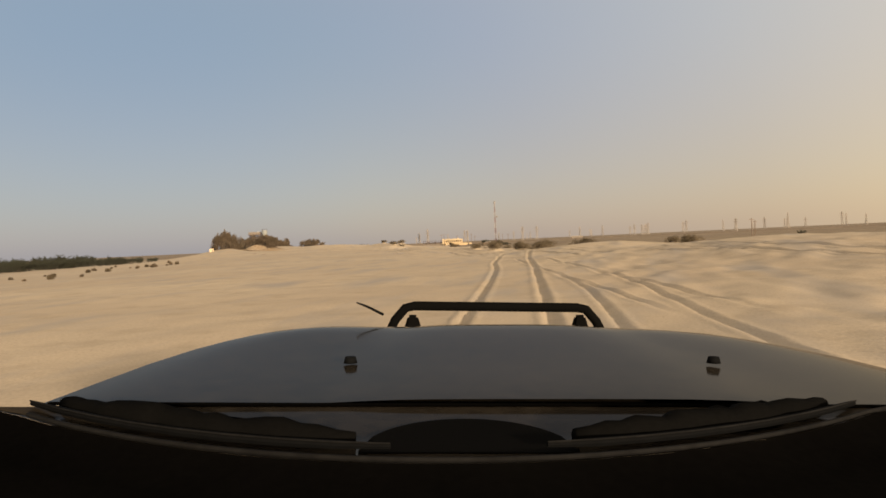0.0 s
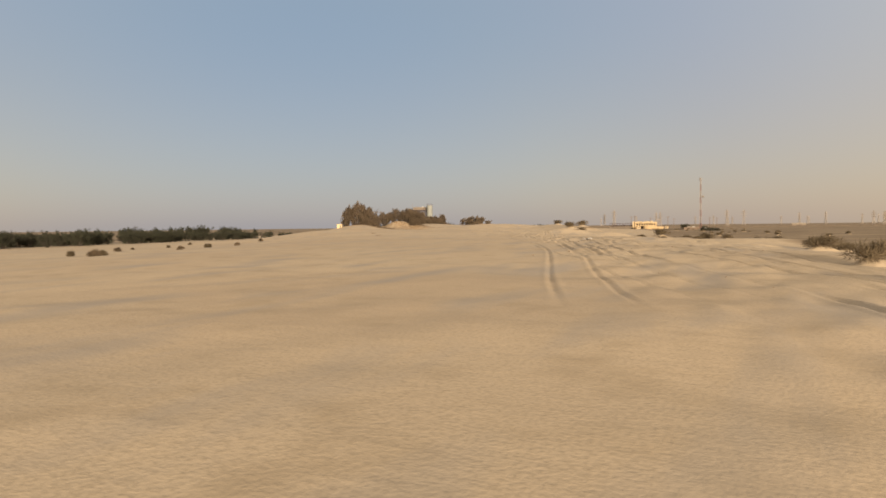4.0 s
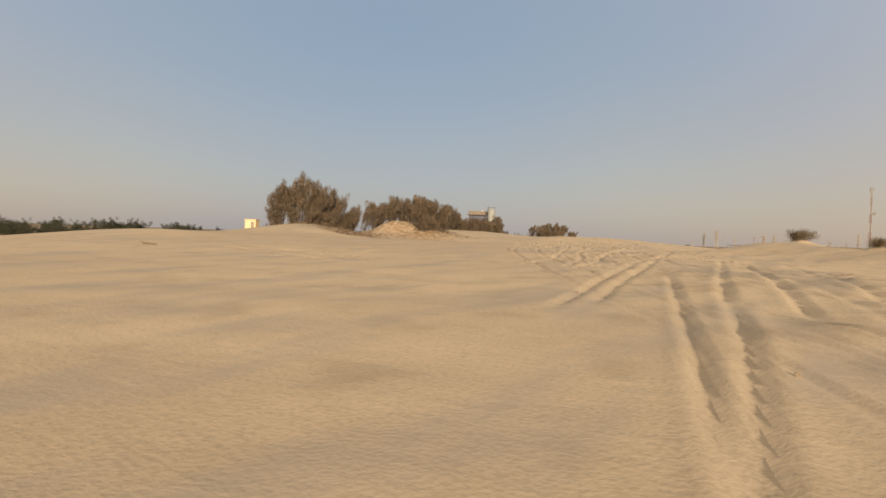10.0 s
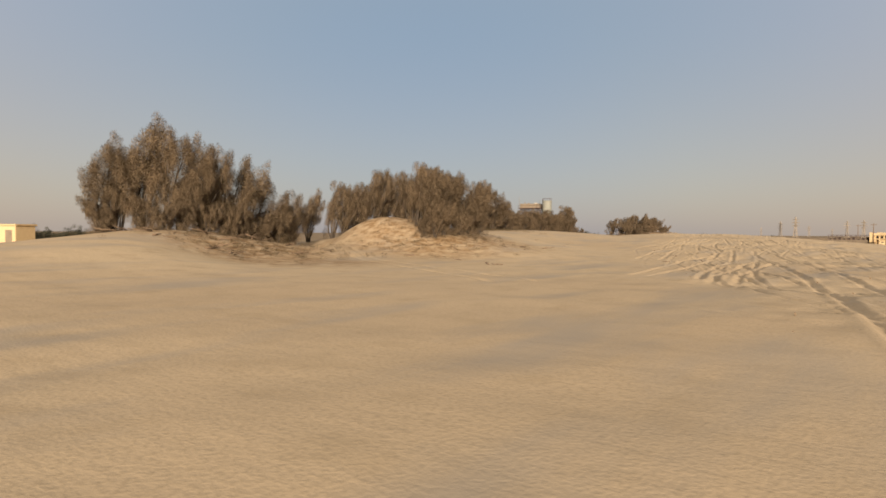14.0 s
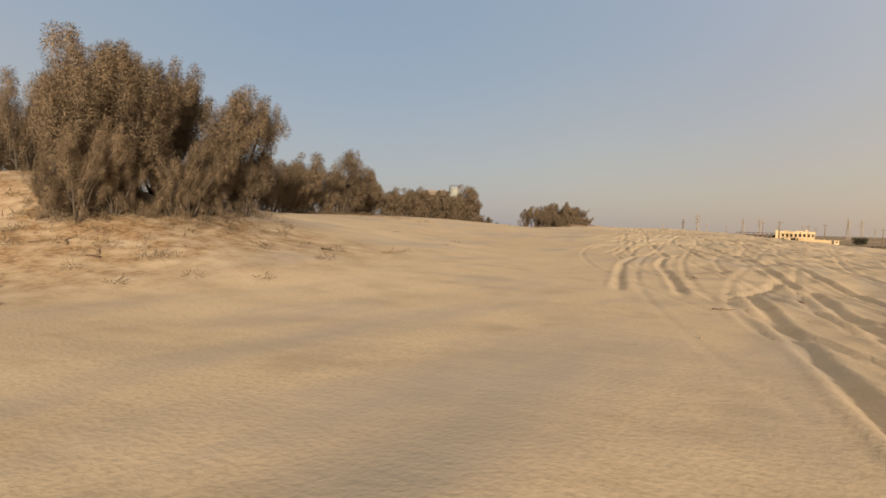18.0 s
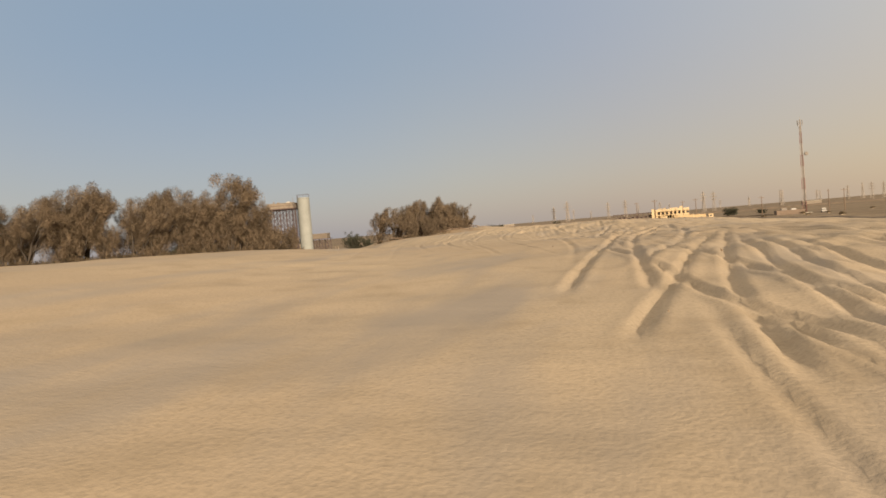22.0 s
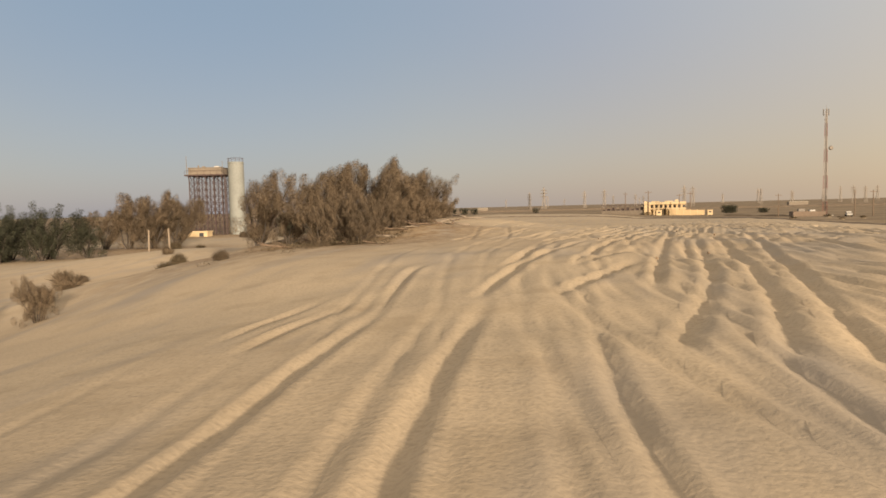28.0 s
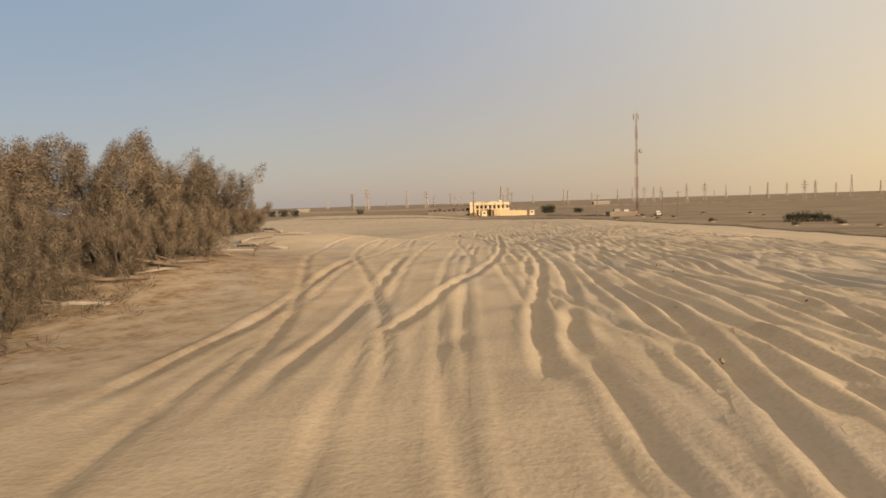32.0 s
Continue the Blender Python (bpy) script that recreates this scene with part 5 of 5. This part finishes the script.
CLOD = material("brown clod", (0.17, 0.125, 0.08), 0.9, vary=0.3, scale=3, fine=30)
build_clods()
bag = thing("plastic_sheet", 94.1, -202.4, ground_z(94.1, -202.4), "crumpled white plastic sheet half buried in sand", "litter")
bm = bmesh.new()
bmesh.ops.create_grid(bm, x_segments=10, y_segments=10, size=0.28)
for v in bm.verts:
    v.co = Vector((v.co.x * 1.3, v.co.y, 0.06 + 0.12 * noise.noise(v.co * 4) + 0.06 * noise.noise(v.co * 9)))
part("sheet", bm, WHITE, bag)


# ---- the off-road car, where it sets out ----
# Black plastic made darker still: the unbuilt roof's shade is in the colour.
DASH = material("dashboard black with roof shade", (0.002, 0.0018, 0.0016), 0.95, vary=0.2, scale=6, fine=60, spec=0.0)


def build_car():
    car = new("off_road_car")
    car.matrix_world = pose(121.13, -317.76, -2.67, -0.64, 2.62, 9.90)
    tagged(car, "front of a dusty black off-road car standing on rutted sand", "car")
    xc = 0.233
    depth = [1.27, 1.36, 1.5, 1.73, 1.95, 2.1, 2.22, 2.32, 2.39, 2.43]
    half = [1.03, 1.03, 1.03, 1.02, 0.98, 0.93, 0.87, 0.80, 0.73, 0.68]
    high = [-0.303, -0.304, -0.305, -0.304, -0.298, -0.293, -0.288, -0.285, -0.287, -0.296]
    verts, faces = [], []
    cols = 32
    for d, w, z in zip(depth, half, high):
        for k in range(cols + 1):
            u = -1 + 2 * k / cols
            verts.append((xc + u * w, d, z - 0.006 * u * u - 0.012 * abs(u) ** 12 - 0.014 * u ** 3 + 0.010 * math.exp(-(u / 0.42) ** 6)))
    for r in range(len(depth) - 1):
        for k in range(cols):
            a = r * (cols + 1) + k
            faces.append((a, a + 1, a + cols + 2, a + cols + 1))
    # the front lip and the sides turn down
    base = (len(depth) - 1) * (cols + 1)
    lip = len(verts)
    for k in range(cols + 1):
        x, y, z = verts[base + k]
        verts.append((x, y + 0.03, z - 0.10))
    for k in range(cols):
        faces.append((base + k, base + k + 1, lip + k + 1, lip + k))
    bonnet = new("bonnet", quads("bonnet", verts, faces, BLACK_PAINT, True))
    bonnet.parent = car
    tagged(bonnet, "dusty black bonnet mirroring the sky")
    sol = bonnet.modifiers.new("thickness", "SOLIDIFY")
    sol.thickness, sol.offset, sol.use_rim = 0.02, -1, False
    for s in (-1, 1):
        v, f = [], []
        for d, w, z in zip(depth, half, high):
            v += [(xc + s * (w - 0.02), d, z - 0.06), (xc + s * (w + 0.02), d, z - 0.2), (xc + s * (w + 0.01), d, z - 0.36)]
        for r in range(len(depth) - 1):
            for k in range(2):
                a = r * 3 + k
                f.append((a, a + 1, a + 4, a + 3))
        wing = new("wing", quads("wing", v, f, BLACK_PAINT, True))
        wing.parent = car
        sol = wing.modifiers.new("thickness", "SOLIDIFY")
        sol.thickness = 0.02
        stop = bmesh.new()
        bmesh.ops.create_cone(stop, cap_ends=True, segments=18, radius1=0.018, radius2=0.014, depth=0.016, matrix=Matrix.Translation((xc + s * 0.475, 1.70, -0.290)))
        part("bonnet_bump_stop", stop, RUBBER, car, "small black rubber bump stop", smooth=True)
    part("grille", box(xc - 0.66, 2.36, -0.62, xc + 0.66, 2.43, -0.40, bevel=0.03), BLACK_PAINT, car)
    part("axle", tube([(xc - 0.8, 2.15, -1.12), (xc + 0.8, 2.15, -1.12)], [0.05] * 2, 8), PLASTIC, car)
    for s in (-1, 1):
        part("spring_tower", tube([(xc + s * 0.55, 2.15, -1.12), (xc + s * 0.6, 2.15, -0.35)], [0.05, 0.05], 8), PLASTIC, car)
    # hoop ahead of the grille
    z0, z1, y = -0.38, -0.252, 2.88
    pts = [(xc - 0.475, y, z0), (xc - 0.445, y, -0.315), (xc - 0.40, y, -0.262), (xc - 0.36, y, z1), (xc, y, z1 - 0.004), (xc + 0.36, y, z1 - 0.008), (xc + 0.40, y, -0.268), (xc + 0.445, y, -0.32), (xc + 0.475, y, z0)]
    part("bumper_hoop", tube(pts, [0.021] * 9, 10), PLASTIC, car, "black tubular hoop on the bumper", smooth=True)
    part("bumper", tube([(xc - 0.7, 2.88, -0.58), (xc + 0.7, 2.88, -0.58)], [0.05] * 2, 10), PLASTIC, car)
    for s in (-1, 1):
        part("bumper_arm", tube([(xc + s * 0.4, 2.4, -0.58), (xc + s * 0.4, 2.88, -0.58)], [0.03] * 2, 8), PLASTIC, car)
    for s in (-1, 1):
        part("hoop_leg", tube([(xc + s * 0.475, y, -0.55), (xc + s * 0.475, y, z0)], [0.021] * 2, 10), PLASTIC, car)
        lamp = box(xc + s * 0.365 - 0.036, 2.82, -0.352, xc + s * 0.365 + 0.036, 2.86, -0.288, bevel=0.012)
        for v in lamp.verts:
            if v.co.z > -0.32:
                v.co.x += (xc + s * 0.365 - v.co.x) * 0.35
        part("tow_knob", lamp, PLASTIC, car)
    part("aerial", tube([(-0.24, 2.6, -0.262), (-0.30, 2.55, -0.225), (-0.335, 2.52, -0.208)], [0.006, 0.005, 0.003], 5), RUBBER, car)
    # cowl, seal, wipers, dashboard
    part("bonnet_seal", tube([(xc - 1.0, 1.262, -0.300), (xc - 0.5, 1.266, -0.303), (xc, 1.268, -0.304), (xc + 0.5, 1.266, -0.306), (xc + 1.0, 1.262, -0.307)], [0.0035] * 5, 6), SEAL, car, "thin black gap behind the bonnet")

    def edge(x):
        return 0.93 + 0.31 * min(1.0, (x / 0.84) ** 2)

    v, f = [], []
    for k in range(33):
        x = xc + (-1 + k / 16) * 1.16
        e = edge(x)
        v += [(x, 1.268, -0.308), (x, (1.268 + e) / 2, -0.314), (x, e + 0.025, -0.316), (x, e, -0.308)]
    for k in range(32):
        for j in range(3):
            a = k * 4 + j
            f.append((a, a + 4, a + 5, a + 1))
    panel = new("cowl_panel", quads("cowl_panel", v, f, BLACK_PAINT, True))
    panel.parent = car
    part("windscreen_strip", tube([(xc + (-1 + k / 16) * 1.0, edge(xc + (-1 + k / 16) * 1.0) + 0.012, -0.306) for k in range(33)], [0.0045] * 33, 6), GREY_TRIM, car, "grey rubber strip below the windscreen, glint in its colour")
    crng = random.Random(4)
    for x0, x1 in ((-0.80, -0.08), (0.80, 0.16)):
        xs = [x0 + (x1 - x0) * k / 8 for k in range(9)]
        blade = part("wiper_blade", tube([(x, edge(x) + 0.055, -0.300) for x in xs], [0.005] + [0.007] * 7 + [0.004], 6), RUBBER, car, "black rubber wiper blade")
        part("wiper_strip", tube([(x, edge(x) + 0.048, -0.294) for x in xs], [0.0018] * 9, 4), GREY_TRIM, blade, "thin grey strip along the blade")
        fine = [x0 + (x1 - x0) * k / 24 for k in range(2, 23)]
        swell = [0.013 + 0.019 * math.sin(math.pi * k / 20) ** 0.7 * crng.uniform(0.75, 1.15) for k in range(21)]
        arm = tube([(x, edge(x) + 0.10 + crng.uniform(-0.006, 0.006), -0.306 + crng.uniform(-0.003, 0.006)) for x in fine], swell, 8)
        part("wiper_arm", arm, PLASTIC, blade, "black wiper arm", smooth=True)
        trim = tube([(x, edge(x) + 0.150 + crng.uniform(-0.008, 0.008), -0.312) for x in fine[1:17]], [0.006 + 0.018 * math.sin(math.pi * (k + 0.5) / 16) * crng.uniform(0.7, 1.1) for k in range(16)], 8)
        part("cowl_trim", trim, PLASTIC, car, "lumpy black cowl moulding", smooth=True)
        side = 1 if x1 > x0 else -1
        hose = [(x1 - side * (0.42 - 0.30 * k / 7), edge(x1) + 0.24 - 0.010 * k + 0.05 * (1 - k / 7), -0.306) for k in range(8)]
        hose += [(hose[-1][0] + side * 0.03, hose[-1][1] - 0.02, -0.306), (hose[-1][0] + side * 0.02, hose[-1][1] - 0.05, -0.307)]
        part("washer_hose", tube(hose, [0.0028] * len(hose), 6), SEAL, car, "thin black washer hose")
    v, f = [], []
    for k in range(25):
        q = -1 + k / 12
        x = 0.04 + 0.17 * q
        v += [(x, 1.00, -0.313), (x, 1.00 + 0.185 * math.sqrt(max(0.0, 1 - q * q)), -0.3095)]
    for k in range(24):
        f.append((2 * k, 2 * k + 2, 2 * k + 3, 2 * k + 1))
    vent = new("cowl_vent", quads("cowl_vent", v, f, PLASTIC))
    vent.parent = car
    tagged(vent, "rounded black plastic cowl vent")
    sol = vent.modifiers.new("thickness", "SOLIDIFY")
    sol.thickness = 0.004
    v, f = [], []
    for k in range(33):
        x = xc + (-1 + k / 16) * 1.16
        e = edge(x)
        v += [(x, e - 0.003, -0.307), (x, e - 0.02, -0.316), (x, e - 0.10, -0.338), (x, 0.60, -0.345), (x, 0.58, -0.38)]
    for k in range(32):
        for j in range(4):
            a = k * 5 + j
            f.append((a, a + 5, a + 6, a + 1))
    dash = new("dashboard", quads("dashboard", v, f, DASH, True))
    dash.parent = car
    m = car.matrix_world
    for s in (-1, 1):
        for y in (2.15,):
            p = m @ Vector((xc + s * 0.80, y, 0))
            r = 0.40
            hub = m.inverted() @ Vector((p.x, p.y, ground_z(p.x, p.y) + r - 0.04))
            tyre = bmesh.new()
            bmesh.ops.create_cone(tyre, cap_ends=True, segments=28, radius1=r, radius2=r, depth=0.25, matrix=pose(hub.x, hub.y, hub.z, 0, 90, 0))
            bmesh.ops.bevel(tyre, geom=[e for e in tyre.edges if abs(e.verts[0].co.x - e.verts[1].co.x) < 0.01], offset=0.03, segments=2, affect="EDGES")
            w = part("wheel", tyre, RUBBER, car)
            rim = bmesh.new()
            bmesh.ops.create_cone(rim, cap_ends=True, segments=20, radius1=0.22, radius2=0.22, depth=0.27, matrix=pose(hub.x, hub.y, hub.z, 0, 90, 0))
            part("rim", rim, GALV, w)


build_car()

# the first of each repeated kind stands far below; take it away
for ob in [o for o in scene.objects if o.parent is None and o.location.z < -150]:
    for o in (*ob.children_recursive, ob):
        bpy.data.objects.remove(o)
